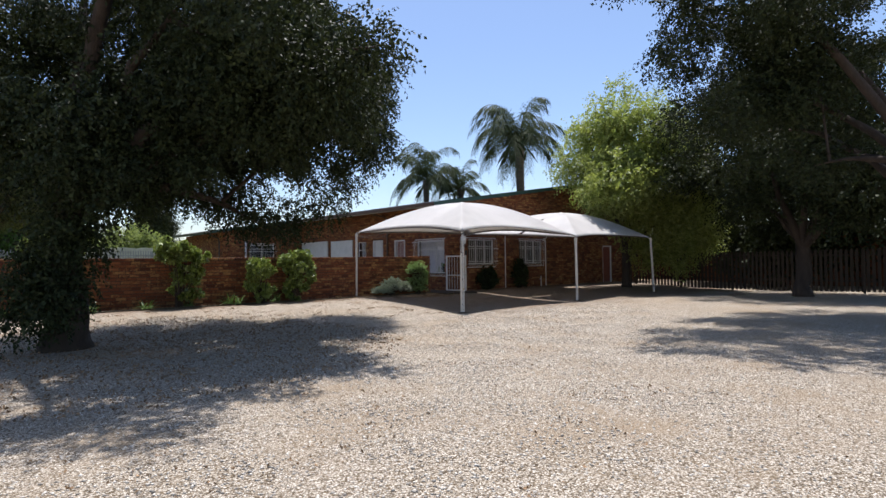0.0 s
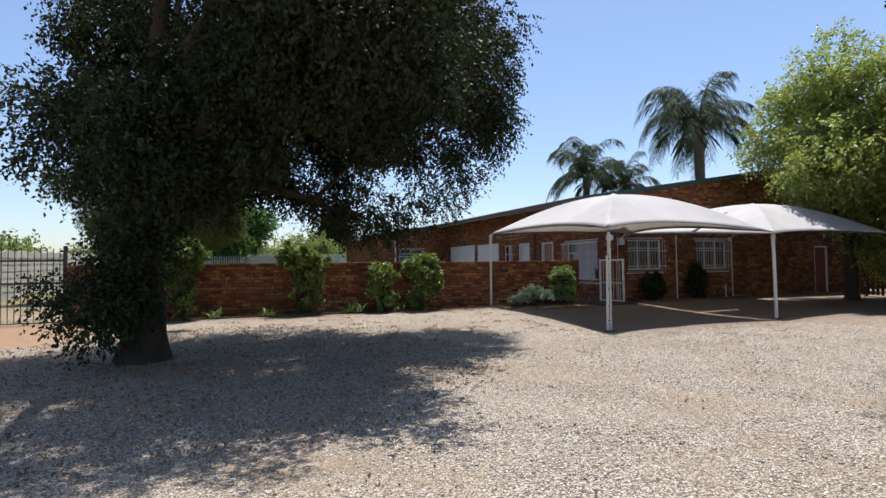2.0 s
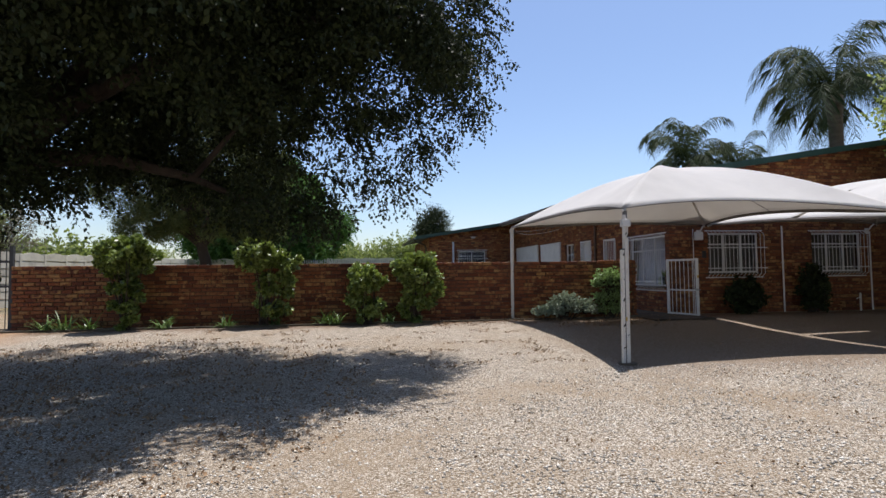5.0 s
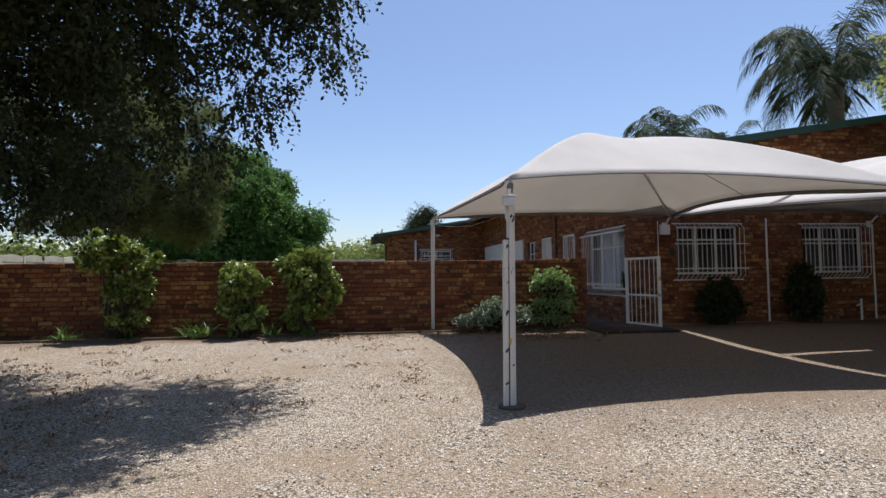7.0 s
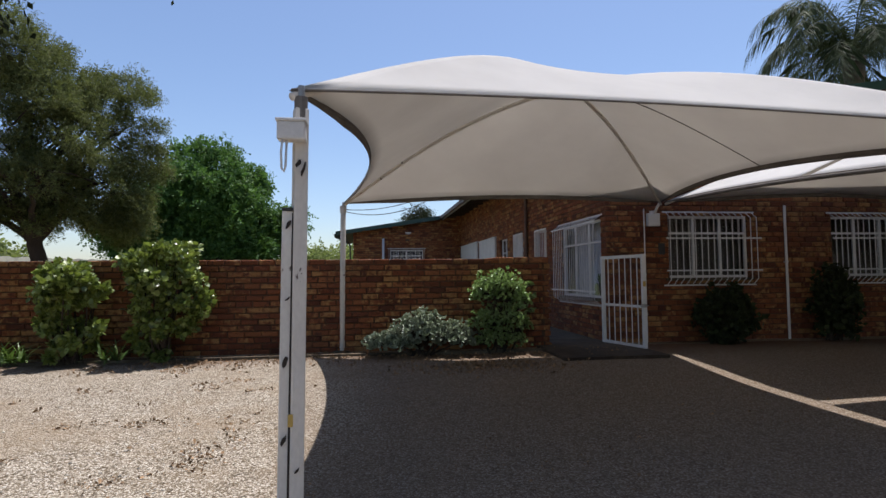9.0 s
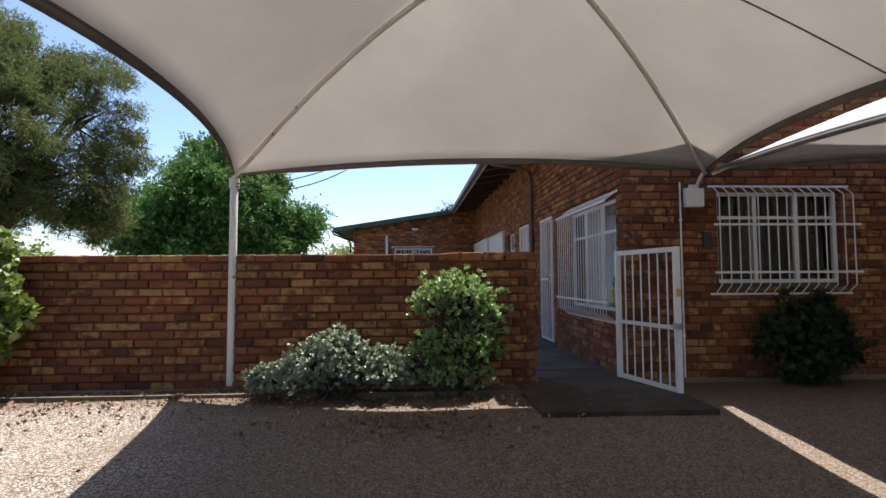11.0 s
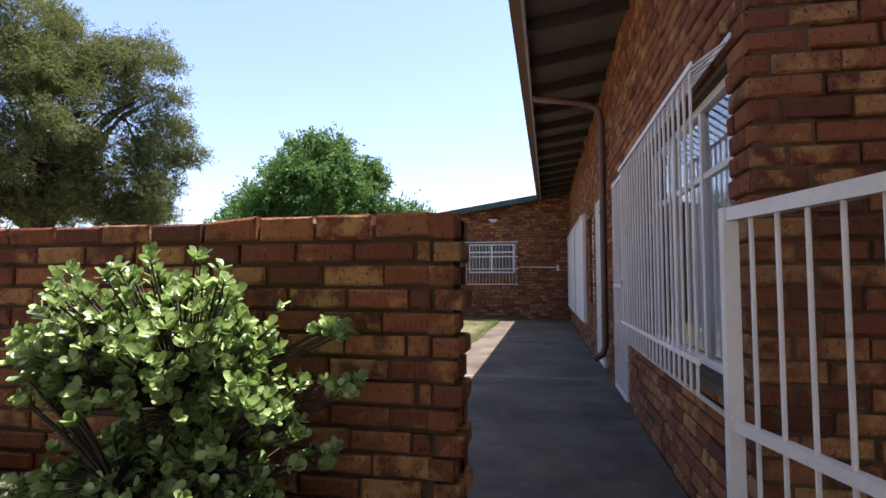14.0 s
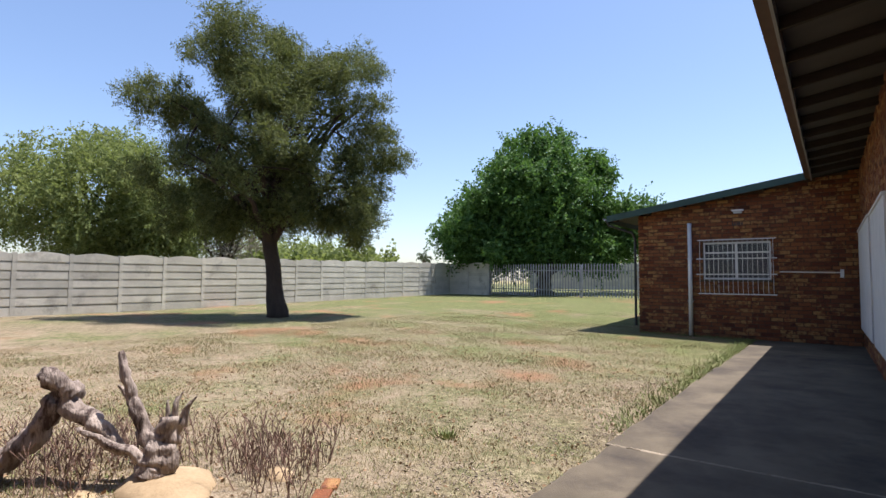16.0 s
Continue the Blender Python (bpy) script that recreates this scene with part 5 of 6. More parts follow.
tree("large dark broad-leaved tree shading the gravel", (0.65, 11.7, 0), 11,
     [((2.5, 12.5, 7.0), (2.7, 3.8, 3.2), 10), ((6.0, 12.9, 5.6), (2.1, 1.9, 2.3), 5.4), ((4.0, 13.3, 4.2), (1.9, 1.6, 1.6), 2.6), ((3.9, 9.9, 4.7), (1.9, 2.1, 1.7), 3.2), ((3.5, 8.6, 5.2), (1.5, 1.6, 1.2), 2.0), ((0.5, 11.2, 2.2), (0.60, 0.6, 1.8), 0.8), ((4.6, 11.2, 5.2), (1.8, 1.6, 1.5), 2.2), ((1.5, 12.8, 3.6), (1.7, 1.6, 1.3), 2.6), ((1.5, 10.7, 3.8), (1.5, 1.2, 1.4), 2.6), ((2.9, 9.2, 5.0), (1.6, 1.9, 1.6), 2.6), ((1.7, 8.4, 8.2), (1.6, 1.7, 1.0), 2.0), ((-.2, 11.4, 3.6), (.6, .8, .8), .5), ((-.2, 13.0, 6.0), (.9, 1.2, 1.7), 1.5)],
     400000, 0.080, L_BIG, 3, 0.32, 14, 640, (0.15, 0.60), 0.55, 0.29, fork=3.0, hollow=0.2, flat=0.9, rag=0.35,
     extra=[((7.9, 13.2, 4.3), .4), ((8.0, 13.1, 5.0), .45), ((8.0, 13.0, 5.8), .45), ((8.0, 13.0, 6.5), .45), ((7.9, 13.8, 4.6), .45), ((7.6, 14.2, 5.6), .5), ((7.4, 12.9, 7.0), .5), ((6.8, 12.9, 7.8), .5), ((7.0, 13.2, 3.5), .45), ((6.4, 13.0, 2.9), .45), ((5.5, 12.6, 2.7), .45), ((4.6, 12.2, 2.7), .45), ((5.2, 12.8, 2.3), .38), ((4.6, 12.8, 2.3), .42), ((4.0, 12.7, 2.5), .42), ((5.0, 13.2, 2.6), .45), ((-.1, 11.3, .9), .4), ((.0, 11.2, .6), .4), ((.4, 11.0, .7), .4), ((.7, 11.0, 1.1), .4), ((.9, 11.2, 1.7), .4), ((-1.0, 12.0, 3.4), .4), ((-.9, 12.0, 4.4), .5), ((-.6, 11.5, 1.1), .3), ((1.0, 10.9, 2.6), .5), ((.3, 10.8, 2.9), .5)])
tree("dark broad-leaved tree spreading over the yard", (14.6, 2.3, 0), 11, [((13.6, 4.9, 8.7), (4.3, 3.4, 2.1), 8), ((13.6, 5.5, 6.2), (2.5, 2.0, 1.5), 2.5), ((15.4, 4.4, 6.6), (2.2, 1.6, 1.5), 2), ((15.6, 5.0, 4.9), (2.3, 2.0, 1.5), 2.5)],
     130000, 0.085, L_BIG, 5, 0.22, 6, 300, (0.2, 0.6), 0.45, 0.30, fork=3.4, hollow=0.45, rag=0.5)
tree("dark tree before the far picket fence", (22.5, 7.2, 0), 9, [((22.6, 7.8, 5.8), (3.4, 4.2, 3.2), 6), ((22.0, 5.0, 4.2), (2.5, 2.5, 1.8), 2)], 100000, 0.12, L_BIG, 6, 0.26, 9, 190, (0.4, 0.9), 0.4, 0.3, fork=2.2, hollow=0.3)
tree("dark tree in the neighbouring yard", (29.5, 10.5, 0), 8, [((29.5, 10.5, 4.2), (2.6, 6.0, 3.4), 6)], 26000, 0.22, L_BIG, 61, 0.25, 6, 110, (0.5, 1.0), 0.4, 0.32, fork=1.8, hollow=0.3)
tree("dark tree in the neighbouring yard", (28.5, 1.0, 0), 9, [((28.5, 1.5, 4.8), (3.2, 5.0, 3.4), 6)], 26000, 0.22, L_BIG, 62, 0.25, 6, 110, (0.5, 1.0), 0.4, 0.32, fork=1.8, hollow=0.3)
tree("bright light-green tree overhanging the shade canopy", (23.0, 14.8, 0), 9.6, [((23.0, 14.6, 6.0), (3.0, 2.7, 3.4), 6), ((21.3, 14.0, 4.8), (1.6, 1.6, 1.2), 1.6), ((20.3, 13.6, 4.6), (1.0, 1.2, .6), .5), ((24.2, 12.0, 4.6), (1.9, 2.2, 2.4), 2), ((24.6, 13.6, 2.6), (1.8, 2.2, 1.4), 1.5)], 130000, 0.14, L_LIGHT, 7, 0.2, 12, 240, (0.35, 0.85), 0.3, 0.28, fork=2.2, hollow=0.3, flat=0.95)
def lobes(base, ahead, rows):
    """Crown lobes told off from a trunk: across, away and up, with their radii and weights."""
    side = Vector((ahead.y, -ahead.x, 0))
    out = []
    for u, v, z, r, h, w in rows:
        q = Vector(base) + side * u + ahead * v
        out.append(((q.x, q.y, z), (r * .92, r * .92, h * .92), w))
    return out


NW = Vector((-.595, .804, 0))
tree("tall olive-green feathery tree on the lawn", (-0.75, 28.55, 0), 10.4,
     lobes((-0.75, 28.55, 0), NW, [(-1.4, 0, 8.9, 2.0, 1.2, 5), (-.2, -.6, 7.4, 1.6, 1.1, 3), (1.9, 0, 7.7, 1.5, 1.25, 3.6), (2.7, .3, 5.7, 1.3, .95, 2.6), (-3.9, -.3, 7.3, 1.05, .8, 1.8), (-2.6, .2, 6.2, 1.2, .9, 2),
                                   (-3.1, 0, 4.8, 1.6, 1.0, 2.8), (.1, -1.2, 6.0, 1.7, 1.3, 3.4), (-.8, -.3, 4.5, 2.2, 1.1, 4), (1.7, .2, 4.3, 1.7, 1.0, 3), (2.1, .3, 3.4, 1.3, .7, 1.8), (-2.6, 0, 3.5, 1.5, .8, 2.2), (.4, .2, 3.6, 1.7, .7, 2.2)]),
     300000, 0.095, L_GUM, 9, 0.27, 26, 520, (0.2, 0.5), 0.0, 0.16, fork=3.6, flat=0.7, hollow=0.6, lean=(-0.45, -0.2), rag=0.55, reach=3.0)
tree("round deep-green tree behind the palisade fence", (-2.0, 50.4, 0), 12,
     lobes((-2.0, 50.4, 0), NW, [(-.6, 0, 6.9, 4.6, 3.9, 7), (-5.0, 0, 5.1, 2.1, 1.8, 1.8), (5.2, 0, 5.7, 2.2, 1.6, 1.6), (-3.2, 0, 3.6, 3.0, 1.3, 1.8), (3.2, 0, 3.9, 3.0, 1.4, 1.8), (-.8, -.5, 10.6, 2.2, .7, .6), (3.0, 0, 9.0, 1.6, .9, .8)]),
     150000, 0.20, L_ROUND, 10, 0.5, 14, 420, (0.4, 1.15), 0.3, 0.34, fork=2.4, hollow=0.45, flat=0.9, rag=0.35, reach=3.6)
# trees beyond the fence
tree("broad green tree beyond the concrete fence", (-16.5, 29.0, 0), 9, [((-16.0, 29.0, 5.6), (4.2, 4.6, 3.2), 6), ((-14.0, 31.5, 4.4), (2.6, 2.6, 2.0), 2)], 100000, 0.15, L_FAR, 63, 0.35, 8, 190, (0.6, 1.1), 0.3, 0.3, fork=2.2, hollow=0.45)
tree("grey half-bare tree beyond the concrete fence", (-13.0, 34.0, 0), 6, [((-13.0, 34.0, 4.2), (2.0, 2.2, 1.8), 3)], 7000, 0.16, L_DEAD, 64, 0.13, 14, 60, (0.3, 0.7), 0.1, 0.2, fork=1.8)
for k, (x, y, h, r) in enumerate(((-17, 40, 3.6, 3.0), (-20, 47, 3.4, 3.4), (-13.5, 44, 3.2, 2.4), (-30, 52, 5, 4), (10, 74, 5.5, 4.5), (3.5, 78, 5.0, 4.0))):
    tree("hazy green tree far beyond the fence", (x, y, 0), h, [((x, y, h * .62), (r, r, h * .36), 1)], 6000, 0.34, L_FAR, 70 + k, 0.2, 4, 30, (.6, 1.1), .2, .35, fork=h * .4, hollow=.3)
tree("tall dark conifer far behind the house", (17.3, 98.0, 0), 14, [((17.3, 98, 7.5), (2.6, 2.6, 5.6), 3), ((16.3, 98, 5.0), (2.6, 2.4, 3.4), 2)], 46000, 0.34, L_BIG, 90, .3, 4, 120, (.5, .9), 0, .2, fork=4)
for k, (x, y, h, r) in enumerate(((-2.5, 190, 9.5, 6.5), (-16, 185, 6.5, 5.0), (8, 200, 7, 5), (-60, 180, 8, 9), (-45, 210, 9, 9))):
    tree("dark rounded tree far on the horizon", (x, y, 0), h, [((x, y, h * .55), (r, r, h * .42), 1)], 5000, 0.9, L_FAR, 94 + k, .4, 3, 30, (1.2, 2.4), .1, .4, fork=h * .35, hollow=.3)


# ---- palms ----
def palm(label, base, crown_z, n, length, seed, trunk_r=0.2):
    r = random.Random(seed)
    b = Vector(base)
    ob = thing("palm_tree", label, "palm tree", b, "palms behind the house")
    top = Vector((b.x + r.uniform(-.3, .3), b.y, crown_z))
    part("trunk", Geo().tube([b, b.lerp(top, .5), top.lerp(b, .12), top], [trunk_r * 1.2, trunk_r, trunk_r * 1.15, trunk_r * 1.7], 12, wob=.3), PALMBARK, ob, "", True)
    for k in range(n):
        az, el = 2 * math.pi * k / n * 2.618, radians(-12 + 98 * r.random() ** .75)
        L = length * r.uniform(.8, 1.1)
        d = Vector((math.cos(az) * math.cos(el), math.sin(az) * math.cos(el), math.sin(el)))
        pts, p = [top.copy()], top.copy()
        for q in range(11):
            p = p + d * (L / 11)
            d = (d + Vector((0, 0, -0.09 - 0.044 * q))).normalized()
            pts.append(p.copy())
        g = Geo().tube(pts, [.035 * (1 - q / 13) for q in range(12)], 5, cap=False)
        for q in range(58):
            f = 1.0 + q / 58 * 9.9
            i = min(10, int(f))
            c = pts[i].lerp(pts[i + 1], f - i)
            t = (pts[i + 1] - pts[i]).normalized()
            s = t.cross(Vector((0, 0, 1)))
            s = s.normalized() if s.length > .05 else Vector((1, 0, 0))
            for sg in (-1, 1):
                ll = length * .24 * (1 - abs(q / 58 - .4) * .9) * r.uniform(.8, 1.15)
                dd = (s * sg * .8 + t * .6 + Vector((0, 0, r.uniform(-1.1, -.1)))).normalized()
                e = c + dd * ll + Vector((0, 0, -ll * .38))
                m = c + dd * ll * .55
                w = t * .013
                g.add([c - w, c + w, m + w * 1.3, e, m - w * 1.3], [(0, 1, 2, 3, 4)])
        part("frond", g, L_PALM, ob)
    return ob


palm("tall palm with arching feathery fronds above the roof", (31.4, 29.5, 0.2), 10.7, 44, 5.4, 21, 0.28)
palm("palm with drooping fronds behind the roof", (25.4, 34.5, 0.3), 7.9, 28, 4.2, 22)
for x, y in ((-60.7, 99.5), (-54.2, 102.6)):
    palm("small palm far off on the horizon", (x, y, 0.6), 5.6, 16, 2.6, int(-x), 0.25)
palm("smaller palm crown behind the roof", (28.6, 34.0, 0.3), 7.4, 18, 3.4, 23)

# ---- precast fence along the lawn, palisades, side gate ----
FX, FS = -7.1, 1.553


def precast_run(label, p0, step, count, height, arch=True):
    """Posts with slotted planks and a bowed top plank."""
    ob = thing("fence", label, "fence", p0, kind="structure")
    p0, step = Vector(p0), Vector(step)
    d = step.normalized()
    n = d.cross(Vector((0, 0, 1)))
    N = 7
    ph = height / N
    for k in range(count + 1):
        p = p0 + step * k
        z = gz(p.x, p.y)
        part("post", Geo().bar((p.x, p.y, z - .2), (p.x, p.y, z + height + .04), .12, .13), PRECAST, ob)
        if k == count:
            break
        q = p + step
        zq = gz(q.x, q.y)
        zb = (z + zq) / 2
        a, b = p + d * .06 - n * .02, q - d * .06 - n * .02
        part("backing", Geo().bar((a.x, a.y, zb + height / 2 - .04), (b.x, b.y, zb + height / 2 - .04), .02, height - .1), PRECAST, ob)
        for j in range(N):
            a, b = p + d * .062, q - d * .062
            z0 = (z + zq) / 2 + j * ph
            g = Geo()
            off = n * (.022 + random.uniform(-.008, .008))
            seg = 6 if j == N - 1 and arch else 1
            low, high = [], []
            for s in range(seg + 1):
                f = s / seg
                e = a.lerp(b, f) + off
                low.append((e, z0 + (.045 if j else .0)))
                high.append((e, z0 + ph - .012 + (.10 * math.sin(math.pi * f) if seg > 1 else 0)))
            for s in range(seg):
                vs = [(e + n * w) for w in (-.022, .022) for e in (low[s][0], low[s + 1][0], high[s + 1][0], high[s][0])]
                zs = [low[s][1], low[s + 1][1], high[s + 1][1], high[s][1]] * 2
                g.add([(v.x, v.y, zz) for v, zz in zip(vs, zs)], [(0, 1, 2, 3), (7, 6, 5, 4), (0, 4, 5, 1), (3, 2, 6, 7), (1, 5, 6, 2), (0, 3, 7, 4)])
            part("plank", g, PRECAST, ob)
    return ob


precast_run("weathered grey precast concrete fence along the lawn", (FX, 17.1, 0), (0, FS, 0), 19, 1.98)
precast_run("shaded precast concrete fence under the round tree", (FX, 46.65, 0), (1.5, 0.05, 0), 2, 1.98)
precast_run("pale precast boundary fence far behind the palisade", (-9.0, 62.0, 0), (2.0, 0, 0), 14, 2.1)
precast_run("pale precast fence beyond the side gate", (-22.0, 30.0, 0), (2.0, -0.4, 0), 7, 1.98)


def palisade(label, p0, p1, height, step, mat, kind_name="palisade_fence", post_step=3.0, wide=.06):
    p0, p1 = Vector(p0), Vector(p1)
    ob = thing(kind_name, label, "fence", p0, kind="structure")
    L = (p1 - p0).length
    d = (p1 - p0).normalized()
    for k in range(int(L / step) + 1):
        p = p0 + d * (k * step)
        z = gz(p.x, p.y)
        s = d * wide / 2
        n = d.cross(Vector((0, 0, 1))) * .012
        g = Geo()
        vs = [p - s - n, p + s - n, p + s + n, p - s + n]
        zt = z + height
        g.add([(v.x, v.y, z + .06) for v in vs] + [(v.x, v.y, zt - .08) for v in vs] + [(p.x, p.y, zt)], [(3, 2, 1, 0), (0, 1, 5, 4), (1, 2, 6, 5), (2, 3, 7, 6), (3, 0, 4, 7), (4, 5, 8), (5, 6, 8), (6, 7, 8), (7, 4, 8)])
        part("pale", g, mat, ob)
    for f in (.22, .8):
        a, b = p0.copy(), p1.copy()
        n = d.cross(Vector((0, 0, 1))) * -.04
        a.z, b.z = gz(a.x, a.y) + height * f, gz(b.x, b.y) + height * f
        part("rail", Geo().bar(a + n, b + n, .05), mat, ob)
    k = 0.0
    while k <= L:
        p = p0 + d * k + d.cross(Vector((0, 0, 1))) * -.10
        part("post", Geo().bar((p.x, p.y, gz(p.x, p.y) - .2), (p.x, p.y, gz(p.x, p.y) + height - .1), .07), mat, ob)
        k += post_step
    return ob


palisade("grey steel palisade fence across the lawn's end", (-4.0, 46.75, 0), (9.6, 46.75, 0), 1.95, .17, GALV)
palisade("dark picket fence in deep shade under trees", (25.2, -6, 0), (25.2, 16.5, 0), 1.75, .17, DARKFENCE, "picket_fence", 2.4, .10)

sg = thing("side_gate", "dark steel barred driveway gate beside the garden wall", "gate", (-2.1, 17.7, .1))
for z in (.10, 1.10, 1.67):
    part("rail", Geo().bar((-6.0, 17.7, z + .04), (-2.12, 17.7, z + .04), .05), BLACKMETAL, sg)
x = -6.0
while x < -2.08:
    part("bar", Geo().tube([(x, 17.7, .10), (x, 17.7, 2.02)], .011, 6), BLACKMETAL, sg)
    x += .135
for x in (-6.04, -2.10):
    part("gate_post", Geo().bar((x, 17.7, -.1), (x, 17.7, 2.08), .08), BLACKMETAL, sg)

# ---- shrubs in the bed ----
def shrub(name, label, centre, crown, leaves, size, mat, seed, stems=9, slim=.42, clumps=90, clump_r=(.05, .16), hollow=.6, droop=.05):
    rng, r2 = np.random.default_rng(seed), random.Random(seed)
    b = Vector((centre[0], centre[1], gz(*centre)))
    ob = thing(name, label, "shrub", b)
    cs, rs = [], []
    ws = sum(c[2] for c in crown)
    for c, rad, w in crown:
        for _ in range(max(3, int(clumps * w / ws))):
            d = rng.normal(size=3)
            d /= np.linalg.norm(d)
            q = np.array(c) + d * np.array(rad) * (hollow + (1 - hollow) * rng.random()) * (1 + .45 * noise.noise(Vector(d * 2.2 + seed)))
            q[2] = max(q[2], b.z + .08)
            cs.append(q), rs.append(rng.uniform(*clump_r))
    cs, rs = np.array(cs), np.array(rs)
    for k in range(stems):
        e = Vector(cs[r2.randrange(len(cs))])
        s = b + Vector((r2.uniform(-.12, .12), r2.uniform(-.06, .06), -.03))
        m = s.lerp(e, .5) + Vector((r2.uniform(-.06, .06), r2.uniform(-.06, .06), .05))
        part("stem", Geo().tube([s, m, e], [.02, .014, .006], 6, cap=False), BARK, ob, "", True)
    vs, fs = [], []
    leaf_cloud(vs, fs, cs, rs, leaves, size, rng, droop, slim, .85)
    under_thing(new("foliage", cloud_mesh("foliage", vs, fs, mat)), ob)
    return ob


shrub("shrub", "leafy green shrub with a dense top standing by the brick wall", (.65, 17.1), [((.6, 17.1, 1.80), (.64, .40, .40), 6), ((.45, 17.1, 1.25), (.40, .34, .34), 1.3), ((.65, 17.1, .75), (.44, .32, .5), 1.9)], 8740, 0.087, L_SHRUB, 31, 16)
shrub("shrub", "leafy green shrub leaning over the brick wall", (3.65, 17.15), [((3.55, 17.1, 1.76), (.48, .34, .36), 5), ((4.18, 17.1, 1.64), (.28, .26, .17), 1.2), ((3.95, 17.15, 1.2), (.38, .30, .3), 1.2), ((3.75, 17.15, .7), (.44, .30, .48), 2.0)], 8280, 0.087, L_SHRUB, 32, 16)
shrub("shrub", "small rounded green shrub by the brick wall", (6.05, 17.1), [((5.98, 17.1, 1.20), (.42, .36, .30), 5), ((5.75, 17.1, .8), (.22, .26, .26), .6), ((6.05, 17.1, .5), (.42, .32, .36), 1.5)], 5979, 0.082, L_SHRUB, 33, 16)
shrub("shrub", "taller rounded green shrub by the brick wall", (7.25, 17.12), [((7.22, 17.1, 1.46), (.50, .40, .38), 5), ((7.62, 17.1, 1.02), (.24, .28, .30), 1.2), ((7.1, 17.1, .95), (.30, .30, .26), .7), ((7.25, 17.1, .5), (.44, .34, .38), 1.6)], 7819, 0.082, L_SHRUB, 34, 18)


def succulent(label, centre, crown, rosettes, leaf, mat, seed, droop=0.0):
    """A fleshy shrub: stems that end in rosettes of thick spoon-shaped leaves."""
    rng, r2 = np.random.default_rng(seed), random.Random(seed)
    b = Vector((centre[0], centre[1], gz(*centre)))
    ob = thing("succulent_shrub", label, "shrub", b)
    ws = sum(c[2] for c in crown)
    tips = []
    for c, rad, w in crown:
        for _ in range(int(rosettes * w / ws)):
            d = rng.normal(size=3)
            d /= np.linalg.norm(d)
            d[2] = d[2] if d[2] > -.3 else -d[2] * .6
            bump = 1 + .5 * noise.noise(Vector(d * 3 + seed))
            q = Vector(np.array(c) + d * np.array(rad) * bump * (.55 + .45 * rng.random() ** .5))
            q.z = max(q.z, b.z + .05)
            tips.append((q, (Vector(d) + Vector((0, 0, .7))).normalized()))
    r2.shuffle(tips)
    hubs = []
    for k in range(12):
        e = tips[k][0]
        s = b + Vector((r2.uniform(-.2, .2), r2.uniform(-.08, .08), -.03))
        h = s.lerp(e, .62) + Vector((0, 0, .03))
        hubs.append(h)
        part("stem", Geo().tube([s, s.lerp(h, .5) + Vector((r2.uniform(-.05, .05), 0, .02)), h], [.018, .014, .009], 6, cap=False), BARK, ob, "", True)
    tw = Geo()
    g = Geo()
    prof = ((0, .10), (.5, .34), (.86, .30), (1.0, .0))
    for q, d in tips:
        h = min(hubs, key=lambda v: (v - q).length)
        tw.tube([h, h.lerp(q, .6) + Vector((0, 0, .015)), q], [.005, .004, .003], 4, cap=False)
        s0 = d.orthogonal().normalized()
        n = r2.randint(6, 9)
        for k in range(n):
            a = k * 2.4 + r2.random()
            outw = (Matrix.Rotation(a, 3, d) @ s0)
            tilt = r2.uniform(.25, 1.25) - droop
            ax = (outw * math.cos(tilt) + d * math.sin(tilt)).normalized()
            sd = d.cross(outw).normalized()
            nm = ax.cross(sd).normalized()
            if nm.dot(d) < 0:
                nm = -nm
            L = leaf * r2.uniform(.6, 1.15)
            o = q + d * (-.02 + .03 * k / n)
            vs = []
            for f, w in prof:
                c = o + ax * (L * f) + nm * (L * .16 * math.sin(f * 2.4) * (f - .2))
                if w:
                    vs += [c - sd * (L * w) + nm * .002, c + nm * (-.003), c + sd * (L * w) + nm * .002]
                else:
                    vs.append(c)
            fs = []
            for i in range(2):
                fs += [(i * 3, i * 3 + 1, i * 3 + 4, i * 3 + 3), (i * 3 + 1, i * 3 + 2, i * 3 + 5, i * 3 + 4)]
            fs += [(6, 7, 9), (7, 8, 9)]
            g.add(vs, fs)
    part("branchwork", tw, BARK, ob)
    part("foliage", g, mat, ob, "", True)
    return ob


succulent("tall jade-leaved shrub with glossy spoon-shaped leaves", (12.25, 17.12), [((12.23, 17.14, 1.03), (.43, .32, .38), 5), ((12.25, 17.15, .56), (.49, .36, .34), 4), ((12.25, 17.12, .30), (.44, .34, .22), 2.5), ((12.56, 17.18, .86), (.22, .18, .30), 1.3), ((12.80, 17.36, 1.15), (.08, .07, .07), .12), ((12.82, 17.35, .95), (.08, .07, .07), .09), ((12.78, 17.3, .72), (.08, .08, .08), .09), ((12.74, 17.28, .48), (.08, .08, .10), .1)], 1700, .043, L_JADE, 41)
succulent("low spreading silver-green succulent shrub", (10.95, 17.05), [((11.0, 17.05, .42), (.46, .36, .36), 4), ((10.55, 17.0, .30), (.40, .30, .22), 2), ((11.5, 17.05, .36), (.32, .32, .28), 2.5)], 1900, .044, L_SILVER, 42)


